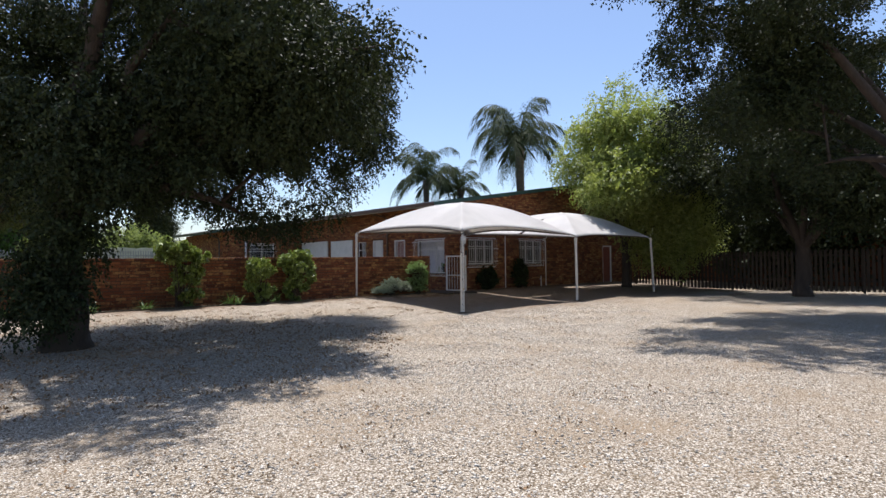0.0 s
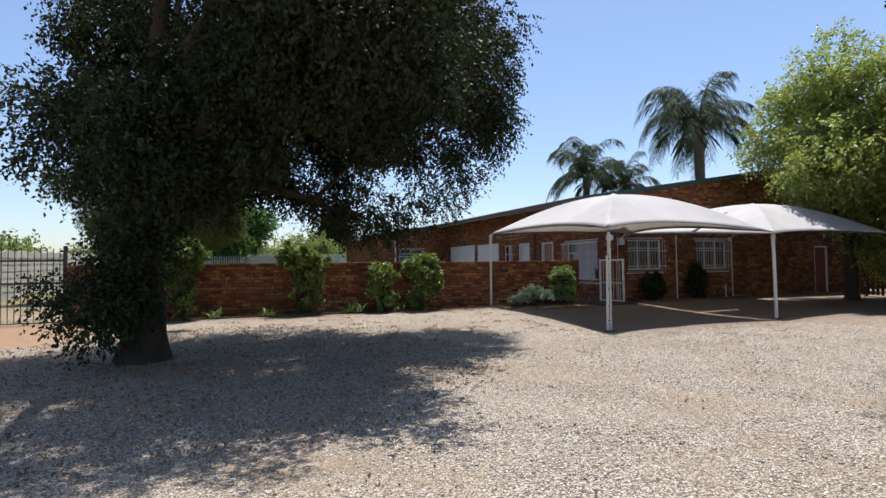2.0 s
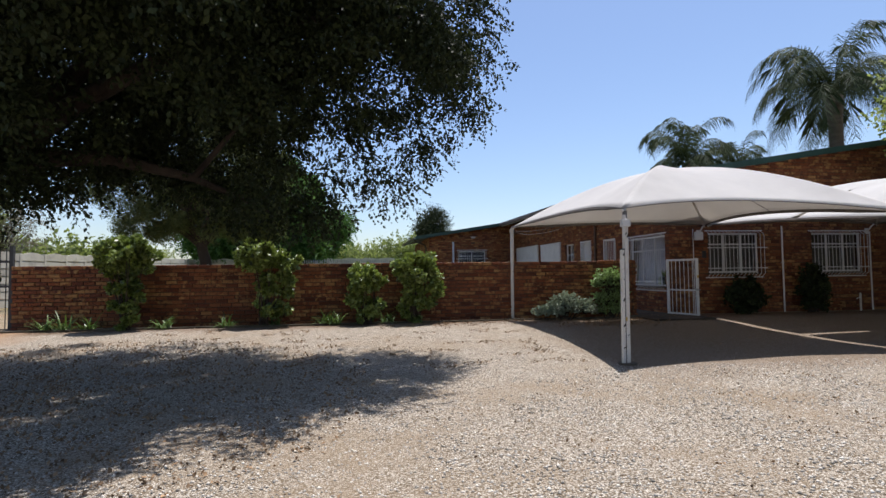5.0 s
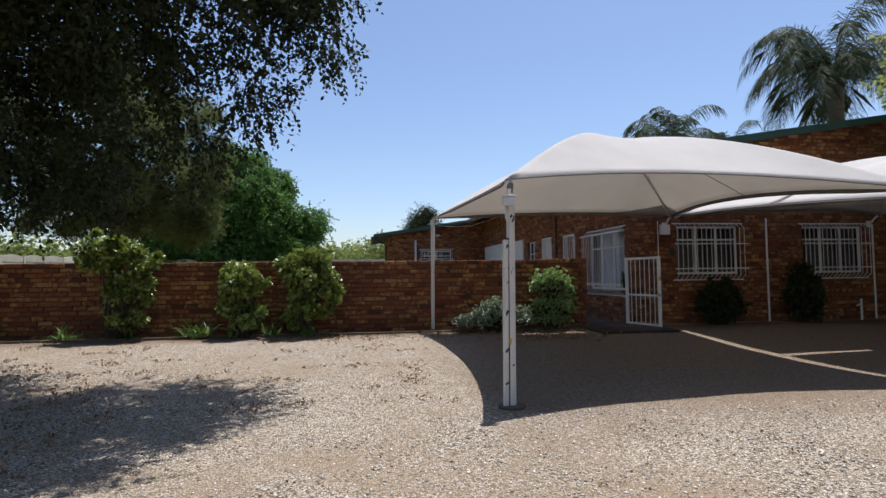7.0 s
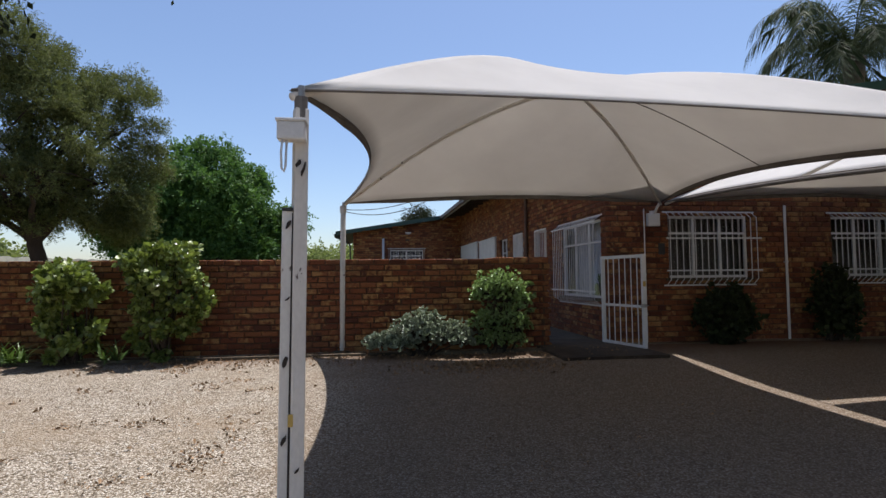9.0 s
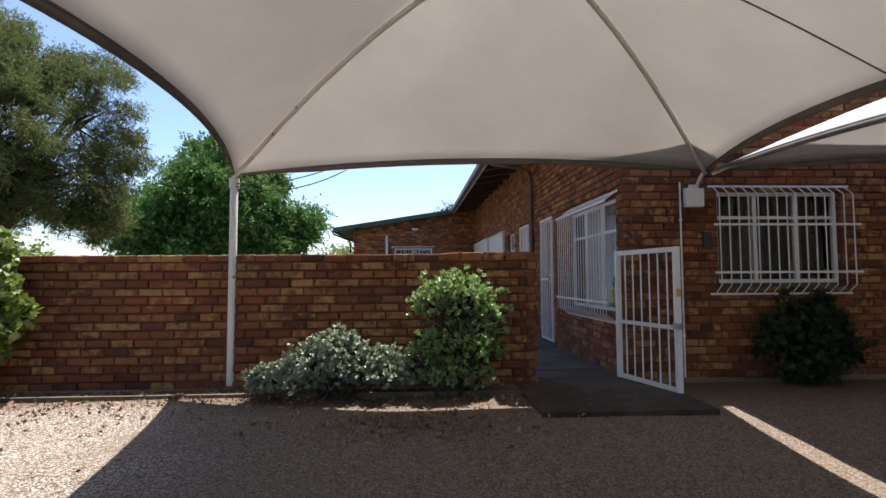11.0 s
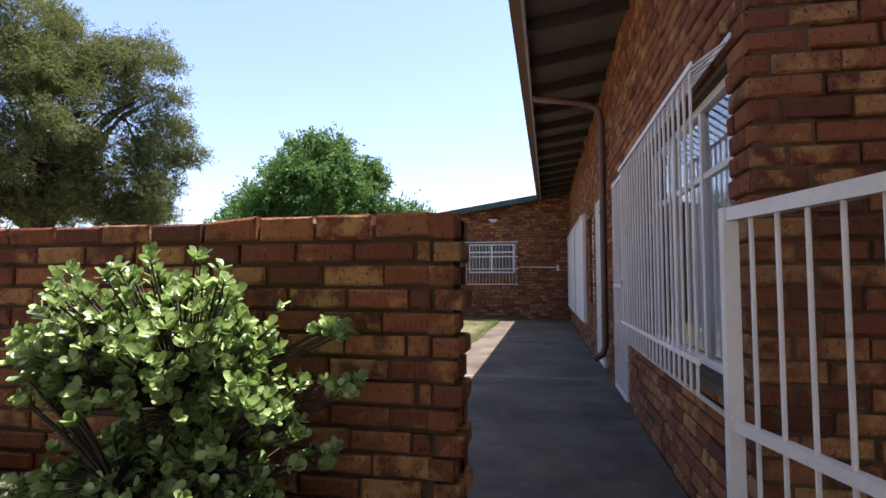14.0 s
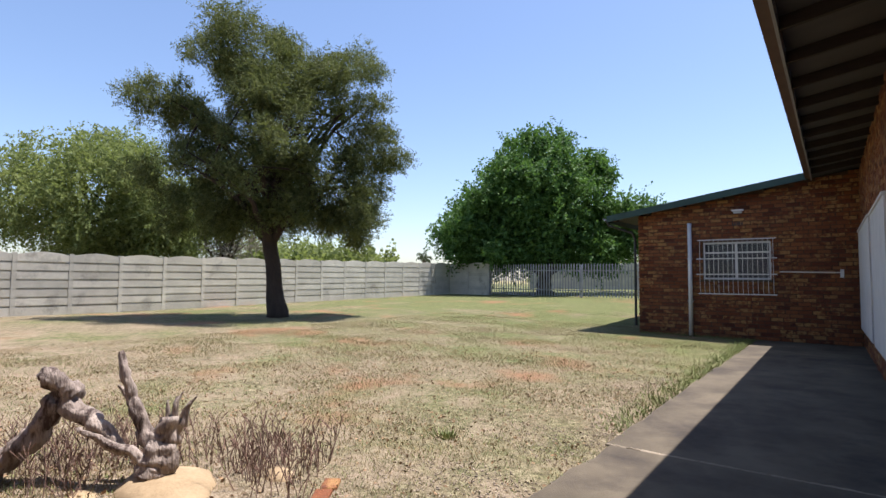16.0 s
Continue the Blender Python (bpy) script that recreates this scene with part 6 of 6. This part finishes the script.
def strap_plant(x, y, size, seed):
    r = random.Random(seed)
    b = Vector((x, y, gz(x, y)))
    ob = thing("agapanthus", "clump of arching green strap leaves in the bed", "plant", b, "strap-leaved clumps")
    g = Geo()
    for k in range(34):
        a, el, L = r.uniform(0, 6.28), r.uniform(.5, 1.35), size * r.uniform(.6, 1.1)
        d = Vector((math.cos(a) * math.cos(el), math.sin(a) * math.cos(el), math.sin(el)))
        s = Vector((-math.sin(a), math.cos(a), 0)) * .014
        p = b + Vector((r.uniform(-.12, .12), r.uniform(-.08, .08), 0))
        vs = []
        for q in range(5):
            w = (1.0, 1.2, 1.1, .7, .1)[q]
            vs += [p - s * w, p + s * w]
            p = p + d * (L / 4)
            d = (d + Vector((0, 0, -.32))).normalized()
        g.add(vs, [(2 * q, 2 * q + 1, 2 * q + 3, 2 * q + 2) for q in range(4)])
    part("leaves", g, L_STRAP, ob)


for k, (x, s) in enumerate(((-1.1, .5), (-.7, .55), (-.2, .5), (1.45, .5), (2.8, .42), (5.05, .52), (5.3, .4), (6.55, .42), (3.9, .36))):
    strap_plant(x, 17.12 + .05 * (k % 3), s, 60 + k)


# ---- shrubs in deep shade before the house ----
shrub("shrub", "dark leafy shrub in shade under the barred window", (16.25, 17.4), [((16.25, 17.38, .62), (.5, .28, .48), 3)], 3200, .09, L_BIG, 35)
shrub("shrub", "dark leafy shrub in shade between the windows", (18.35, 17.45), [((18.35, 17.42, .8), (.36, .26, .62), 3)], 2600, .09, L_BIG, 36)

# ---- cables from the post to the eave ----
cb = thing("overhead_cable", "thin black cables slung from the post along the cloth edge", "cable", (9.8, 17.6, 2.4))
for dz, sag, end in ((0.0, .05, (10.85, 17.30, 2.488)), (-.03, .12, (11.1, 17.255, 2.49))):
    a, b = Vector((9.82, 17.58, 2.40 + dz)), Vector(end)
    part("strand", Geo().tube([a.lerp(b, k / 12) - Vector((0, 0, sag * 4 * (k / 12) * (1 - k / 12))) for k in range(13)], .006, 5), CABLE, cb, "", True)

# ---- dead wood, rocks and dry weeds in the round bed ----
CAMR, BASE = Vector((.804, .595, 0)), Vector((10.07, 19.63, 0))


def at(u, v, z):
    """u along the bed's broad side, v away from the path, z above the lawn there."""
    q = BASE + CAMR * u + Vector((-.595, .804, 0)) * v
    return Vector((q.x, q.y, gz(q.x, q.y) + (z * .86 - .05 if z > .1 else z - .04)))


def gnarl(pts, radii, seed, n=22, wob=1.0):
    """A weathered limb: knotty, grooved along its length, with an uneven line."""
    g, line, rad = Geo(), [], []
    for k in range(len(pts) - 1):
        for q in range(9):
            f = q / 9
            p = pts[k].lerp(pts[k + 1], f)
            line.append(p + Vector((noise.noise(p * 7 + Vector((seed, 0, 0))), noise.noise(p * 7 + Vector((0, seed, 0))), noise.noise(p * 7))) * .035)
            rad.append(.80 * (radii[k] + (radii[k + 1] - radii[k]) * f))
    line.append(pts[-1]), rad.append(.80 * radii[-1])
    side = None
    for i, p in enumerate(line):
        d = (line[min(i + 1, len(line) - 1)] - line[max(i - 1, 0)]).normalized()
        side = side or d.orthogonal().normalized()
        side = (side - d * side.dot(d)).normalized()
        up = d.cross(side)
        for j in range(n):
            a = 2 * math.pi * j / n
            groove = .34 * noise.noise(Vector((math.cos(a) * 3.6 + seed, math.sin(a) * 3.6, i * .08)))
            knot = .30 * noise.noise(Vector((math.cos(a) * 1.1, math.sin(a) * 1.1 + seed, i * .33)))
            chip = .16 * noise.noise(Vector((math.cos(a) * 6 + seed, math.sin(a) * 6, i * .45)))
            r = rad[i] * (1 + wob * (groove + knot + chip))
            g.v.append(tuple(p + side * (r * math.cos(a)) + up * (r * math.sin(a))))
    for i in range(len(line) - 1):
        for j in range(n):
            a, b = i * n + j, i * n + (j + 1) % n
            g.f.append((a, b, b + n, a + n))
            g.m.append(0)
    g.f += [tuple(reversed(range(n))), tuple((len(line) - 1) * n + j for j in range(n))]
    g.m += [0, 0]
    return g


st = thing("driftwood_stump", "forked grey weathered stump standing on a sandstone rock", "driftwood", at(0, 0, 0))
part("bole", gnarl([at(0, 0, .10), at(.0, .0, .25), at(.02, .02, .40), at(.08, .02, .58)], [.15, .13, .11, .075], 3), DEADWOOD, st, "", True)
part("branch", gnarl([at(-.01, .0, .30), at(-.10, .02, .50), at(-.20, .05, .72), at(-.27, .06, .90), at(-.29, .06, 1.06)], [.075, .055, .042, .045, .018], 4, 18), DEADWOOD, st, "bleached upright branch", True)
part("branch", gnarl([at(-.05, .05, .32), at(-.18, .10, .48), at(-.28, .14, .66), at(-.36, .15, .78)], [.055, .04, .03, .012], 5, 18), DEADWOOD, st, "", True)
part("branch", gnarl([at(-.02, -.02, .22), at(-.16, -.05, .34), at(-.34, -.05, .42), at(-.5, -.03, .50)], [.05, .04, .032, .02], 6, 18), DEADWOOD, st, "", True)
for k in range(5):
    part("splinter", gnarl([at(.03 + .03 * k, .02, .50), at(.05 + .035 * k, .03, .62 + .03 * (k % 3)), at(.06 + .045 * k, .03, .70 + .035 * (k % 3))], [.03, .02, .004], 7 + k, 6), DEADWOOD, st, "", True)
lg = thing("driftwood_log", "gnarled brown hollow log leaning in the dry bed", "driftwood", at(-.95, .1, 0))
part("bole", gnarl([at(-1.15, -.05, .06), at(-1.0, .0, .22), at(-.85, .05, .45), at(-.72, .10, .66), at(-.62, .1, .72)], [.11, .10, .09, .10, .085], 12), DEADWOOD, lg, "", True)
part("arm", gnarl([at(-.70, .10, .66), at(-.52, .06, .58), at(-.36, .02, .48), at(-.26, .0, .30)], [.08, .075, .06, .045], 13, 18), DEADWOOD, lg, "", True)
part("hollow_end", gnarl([at(-.66, .10, .70), at(-.70, .06, .80), at(-.76, .02, .87)], [.075, .07, .08], 14, 18), DEADWOOD, lg, "bleached hollow branch end", True)
part("arm", gnarl([at(-.86, .04, .40), at(-.98, .0, .30), at(-1.2, -.08, .12)], [.06, .05, .03], 15, 18), DEADWOOD, lg, "", True)


def rock(label, c, rad, seed, mat=ROCK):
    bm = bmesh.new()
    bmesh.ops.create_icosphere(bm, subdivisions=3, radius=1)
    for v in bm.verts:
        d = 1 + .22 * noise.noise(v.co * 1.4 + Vector((seed, 0, 0))) + .06 * noise.noise(v.co * 5 + Vector((0, seed, 0)))
        v.co = Vector((v.co.x * rad[0] * d, v.co.y * rad[1] * d, max(-.35, v.co.z) * rad[2] * d)) + Vector(c)
    me = bpy.data.meshes.new("rock")
    bm.to_mesh(me)
    bm.free()
    me.materials.append(mat)
    me.polygons.foreach_set("use_smooth", [True] * len(me.polygons))
    return tagged(new("rock", me), label, "rock", "rocks in the dry bed")


rock("pale yellow sandstone rock under the stump", at(.08, -.06, .0), (.42, .30, .15), 2)
rock("flat sandstone rock beside the stump", at(-.38, -.16, -.03), (.2, .16, .08), 5)
rock("small reddish rock in the dry bed", at(.75, .2, .02), (.12, .1, .08), 8)
r = random.Random(77)
g = Geo()
for k in range(90):
    c, s = at(r.uniform(-1.3, 1.0), r.uniform(-.45, .4), .012), r.uniform(.012, .04)
    a = r.uniform(0, 3)
    pts = [(s, 0, 0), (0, s * .8, 0), (-s, 0, 0), (0, -s * .8, 0)]
    rot = Matrix.Rotation(a, 3, 'Z')
    g.add([c + rot @ Vector(p) for p in pts] + [c + Vector((0, 0, s * .7)), c - Vector((0, 0, s * .5))], [(0, 1, 4), (1, 2, 4), (2, 3, 4), (3, 0, 4), (1, 0, 5), (2, 1, 5), (3, 2, 5), (0, 3, 5)])
whole("pebbles", g, PEBBLE, "white pebbles strewn over the dry bed", "pebbles", kind="stuff")
# brick kerb at the bed's end
for k in range(3):
    c = at(1.10 + .02 * k, -.30 + .18 * k, .02)
    g = Geo().bar(c - Vector((-.595, .804, 0)) * .085, c + Vector((-.595, .804, 0)) * .085, .11, .085)
    soft_edges(tagged(new("edging_brick", g.mesh("edging_brick", BRICK)), "worn red brick laid as edging of the dry bed", "brick", "bed edging bricks"), .008)

g = Geo()
for k in range(420):
    b = at(r.uniform(-1.5, 1.05), r.uniform(-.35, .65) if k % 3 else r.uniform(.2, .7), -.01)
    if (b - at(.1, -.1, -.01)).length < .46:
        continue
    h = r.uniform(.12, .42) * (1.15 if r.random() < .15 else 1)
    lean = Vector((r.uniform(-.35, .35), r.uniform(-.35, .35), 1)).normalized()
    p1 = b + lean * h * .6
    p2 = b + lean * h + Vector((r.uniform(-.04, .04), r.uniform(-.04, .04), 0))
    g.tube([b, p1, p2], [.0035, .0028, .0015], 4, cap=False)
    for q in range(3):
        f = r.uniform(.4, .95)
        s = b.lerp(p2, f)
        e = s + Vector((r.uniform(-.06, .06), r.uniform(-.06, .06), r.uniform(.03, .1)))
        g.tube([s, e], [.002, .0035], 4, cap=False)
whole("dry_weeds", g, STALK, "brown dead weed stalks crowding the dry bed", "weeds", kind="stuff")


# ---- grass on the lawn ----
def grass(n, x0, x1, y0, y1, h, mat, label, seed, dense):
    rng = np.random.default_rng(seed)
    x, y = rng.uniform(x0, x1, n * 3), y0 + (y1 - y0) * rng.random(n * 3) ** dense
    keep = np.array([noise.noise(Vector((a * .8, b * .8, seed))) + .25 * noise.noise(Vector((a * 3, b * 3, 1))) > -.30 for a, b in zip(x, y)])
    x, y = x[keep][:n], y[keep][:n]
    n = len(x)
    z = np.array([gz(a, b) for a, b in zip(x, y)])
    base = np.stack([x, y, z - .005], 1)
    ang = rng.uniform(0, 6.28, n)
    hh = h * rng.uniform(.4, 1.2, n)
    s = np.stack([np.cos(ang), np.sin(ang), np.zeros(n)], 1) * .004
    tip = base + np.stack([np.cos(ang * 7) * hh * .6, np.sin(ang * 7) * hh * .6, hh], 1)
    v = np.stack([base - s, base + s, tip], 1).reshape(-1, 3)
    f = np.arange(n * 3).reshape(-1, 3)
    tagged(new("grass", cloud_mesh("grass", [v], [f], mat)), label, "grass", kind="stuff")


grass(190000, 2.0, 12.1, 18.3, 34, .030, BLADE, "short dry straw-coloured mown grass", 3, 1.7)
grass(34000, 3.0, 12.2, 19, 38, .04, GREENBLADE, "short green grass growing in patches", 9, 1.3)
g = Geo()
for k in range(2600):
    b = Vector((12.04 - abs(r.gauss(0, .16)) + .05, 32.4 - 9.6 * r.random() ** 1.3, 0)) if k < 2100 else Vector((r.uniform(9.4, 12.2), WY - .1 + r.uniform(-.12, .05), 0))
    b.z = gz(b.x, b.y)
    e = b + Vector((r.uniform(-.07, .07), r.uniform(-.07, .07), r.uniform(.02, .11)))
    s = Vector((.004, .003, 0))
    g.add([b - s, b + s, e], [(0, 1, 2)])
for k in range(60):
    b = at(1.9 + r.uniform(-.06, .06), 1.2 + r.uniform(-.06, .06), 0)
    e = b + Vector((r.uniform(-.1, .1), r.uniform(-.1, .1), r.uniform(.04, .12)))
    s = Vector((.006, .004, 0))
    g.add([b - s, b + s, b.lerp(e, .5) + s * 1.5, e], [(0, 1, 2, 3)])
whole("grass_tufts", g, GREENBLADE, "longer green grass along the path's edge", "grass", kind="stuff")


# ---- loose stones and fallen leaves on the yard ----
def scatter(n, seed, near_wall):
    rng = np.random.default_rng(seed)
    if near_wall:
        x, y = rng.uniform(7, 14.2, n), 17.45 - np.abs(rng.normal(0, .55, n))
    else:
        t = rng.random(n)
        x = -2.5 + 16 * t + rng.normal(0, 2.2, n)
        y = .5 + 11.5 * t ** 1.2 + rng.normal(0, 2.0, n)
    z = np.array([gz(a, b) + .022 * noise.noise(Vector((a * .9, b * .9, 0))) for a, b in zip(x, y)])
    return rng, np.stack([x, y, z], 1)


rng, P = scatter(60000, 5, False)
P = P[~((P[:, 0] > 9.0) & (P[:, 1] > 11.4))]
n = len(P)
R = (.005 + .013 * rng.random(n) ** 2)[:, None]
dirs = np.array([(1, 0, .1), (0, 1, -.1), (-1, 0, .1), (0, -1, 0), (0, 0, .8), (0, 0, -.5)], float)
ang = rng.uniform(0, 6.28, n)
c, s = np.cos(ang), np.sin(ang)
V = []
for d in dirs:
    k = rng.uniform(.7, 1.3, (n, 1))
    V.append(P + np.stack([c * d[0] - s * d[1], s * d[0] + c * d[1], np.full(n, d[2])], 1) * R * k)
V = np.stack(V, 1).reshape(-1, 3)
tri = np.array([(0, 1, 4), (1, 2, 4), (2, 3, 4), (3, 0, 4), (1, 0, 5), (2, 1, 5), (3, 2, 5), (0, 3, 5)])
F = (np.arange(n)[:, None, None] * 6 + tri[None]).reshape(-1, 3)
tagged(new("gravel_stones", cloud_mesh("gravel_stones", [V], [F], STONES)), "loose pale gravel stones lying on the yard", "gravel", kind="stuff")

for n, seed, wall, size in ((5200, 6, False, .024), (3600, 7, True, .035)):
    rng, P = scatter(n, seed, wall)
    clump = np.array([noise.noise(Vector((a * .9, b * .9, 20))) for a, b, _ in P]) > (-1 if wall else .12)
    P = P[clump]
    vs, fs = [], []
    leaf_cloud(vs, fs, P + np.array([0, 0, .008]), np.full(len(P), .03), len(P) * (2 if not wall else 1), size, rng, 0, .35, .1)
    tagged(new("leaf_litter", cloud_mesh("leaf_litter", vs, fs, LITTER)), "dry brown leaves fallen on the ground", "leaf litter", kind="stuff")

# drifts of twigs and dead leaves on the open gravel, and raked up before the shrubs
rng = np.random.default_rng(47)
P = np.stack([rng.uniform(1.5, 9.4, 9000), rng.uniform(11.8, 16.9, 9000), np.zeros(9000)], 1)
P = P[[noise.noise(Vector((x * 1.6, y * 2.6, 7))) + .4 * noise.noise(Vector((x * 6, y * 6, 3))) > .27 for x, y, _ in P]]
Q = np.stack([11.8 + rng.normal(0, .55, 520), 15.95 + rng.normal(0, .22, 520), np.zeros(520)], 1)
for name, pts, size, text in (("leaf_litter", P, .032, "drifts of dry brown leaves and twigs on the gravel"), ("leaf_litter", Q, .042, "heap of dead brown leaves before the shrubs")):
    pts[:, 2] = [gz(x, y) + .010 + .022 * noise.noise(Vector((x * .9, y * .9, 0))) for x, y, _ in pts]
    vs, fs = [], []
    leaf_cloud(vs, fs, pts, np.full(len(pts), .03), len(pts) * 2, size, rng, 0, .3, .15)
    tagged(new(name, cloud_mesh(name, vs, fs, LITTER)), text, "leaf litter", kind="stuff")

# pale grit washed out along the path's edge
rng = np.random.default_rng(31)
n = 11000
P = np.stack([12.1 - np.abs(rng.normal(0, .85, n)), 18.5 + 7.5 * rng.random(n) ** 1.4, np.zeros(n)], 1)
P = P[[noise.noise(Vector((x * 1.1, y * 1.1, 4))) > -.12 for x, y, _ in P]]
n = len(P)
P[:, 2] = [gz(x, y) + .002 + .022 * noise.noise(Vector((x * .9, y * .9, 0))) for x, y, _ in P]
R = (.003 + .009 * rng.random(n) ** 2)[:, None]
V = np.stack([P + d * R * rng.uniform(.7, 1.3, (n, 1)) for d in dirs], 1).reshape(-1, 3)
F = (np.arange(n)[:, None, None] * 6 + tri[None]).reshape(-1, 3)
tagged(new("path_grit", cloud_mesh("path_grit", [V], [F], GRIT)), "pale grit strewn on the lawn along the path", "gravel", kind="stuff")

# fallen leaves under the large tree, added thick to deepen its shade
rng = np.random.default_rng(13)
n = 15000
a, d = rng.uniform(0, 6.283, n), 4.6 * rng.random(n) ** .6
P = np.stack([1.6 + d * np.cos(a), 10.6 + d * np.sin(a), np.zeros(n)], 1)
P[:, 2] = [gz(x, y) + .008 + .022 * noise.noise(Vector((x * .9, y * .9, 0))) for x, y, _ in P]
vs, fs = [], []
leaf_cloud(vs, fs, P, np.full(n, .04), n, .034, rng, 0, .36, .1)
tagged(new("leaf_litter", cloud_mesh("leaf_litter", vs, fs, LITTER)), "thick brown leaf litter under the large tree", "leaf litter", kind="stuff")

# straw bits and crumbs of earth on the near lawn
rng = np.random.default_rng(12)
n = 9000
P = np.stack([rng.uniform(5.5, 12.1, n), 18.4 + 9 * rng.random(n) ** 1.5, np.zeros(n)], 1)
P[:, 2] = [gz(a, b) + .006 for a, b, _ in P]
vs, fs = [], []
leaf_cloud(vs, fs, P, np.full(n, .02), n, .03, rng, 0, .3, .1)
tagged(new("leaf_litter", cloud_mesh("leaf_litter", vs, fs, LITTER)), "dry straw and crumbs strewn over the lawn", "leaf litter", kind="stuff")

# ---- neighbours ----
nb = thing("outbuilding", "low reddish brick outbuilding beyond the picket fence", "building", (33, 2, 0))
part("wall", Geo().box((31.5, -12, -.2), (36, 20, 2.7)), BRICKS, nb)
part("roof", Geo().box((31.1, -12.4, 2.7), (36.4, 20.4, 2.85)), ROOFSHEET, nb)
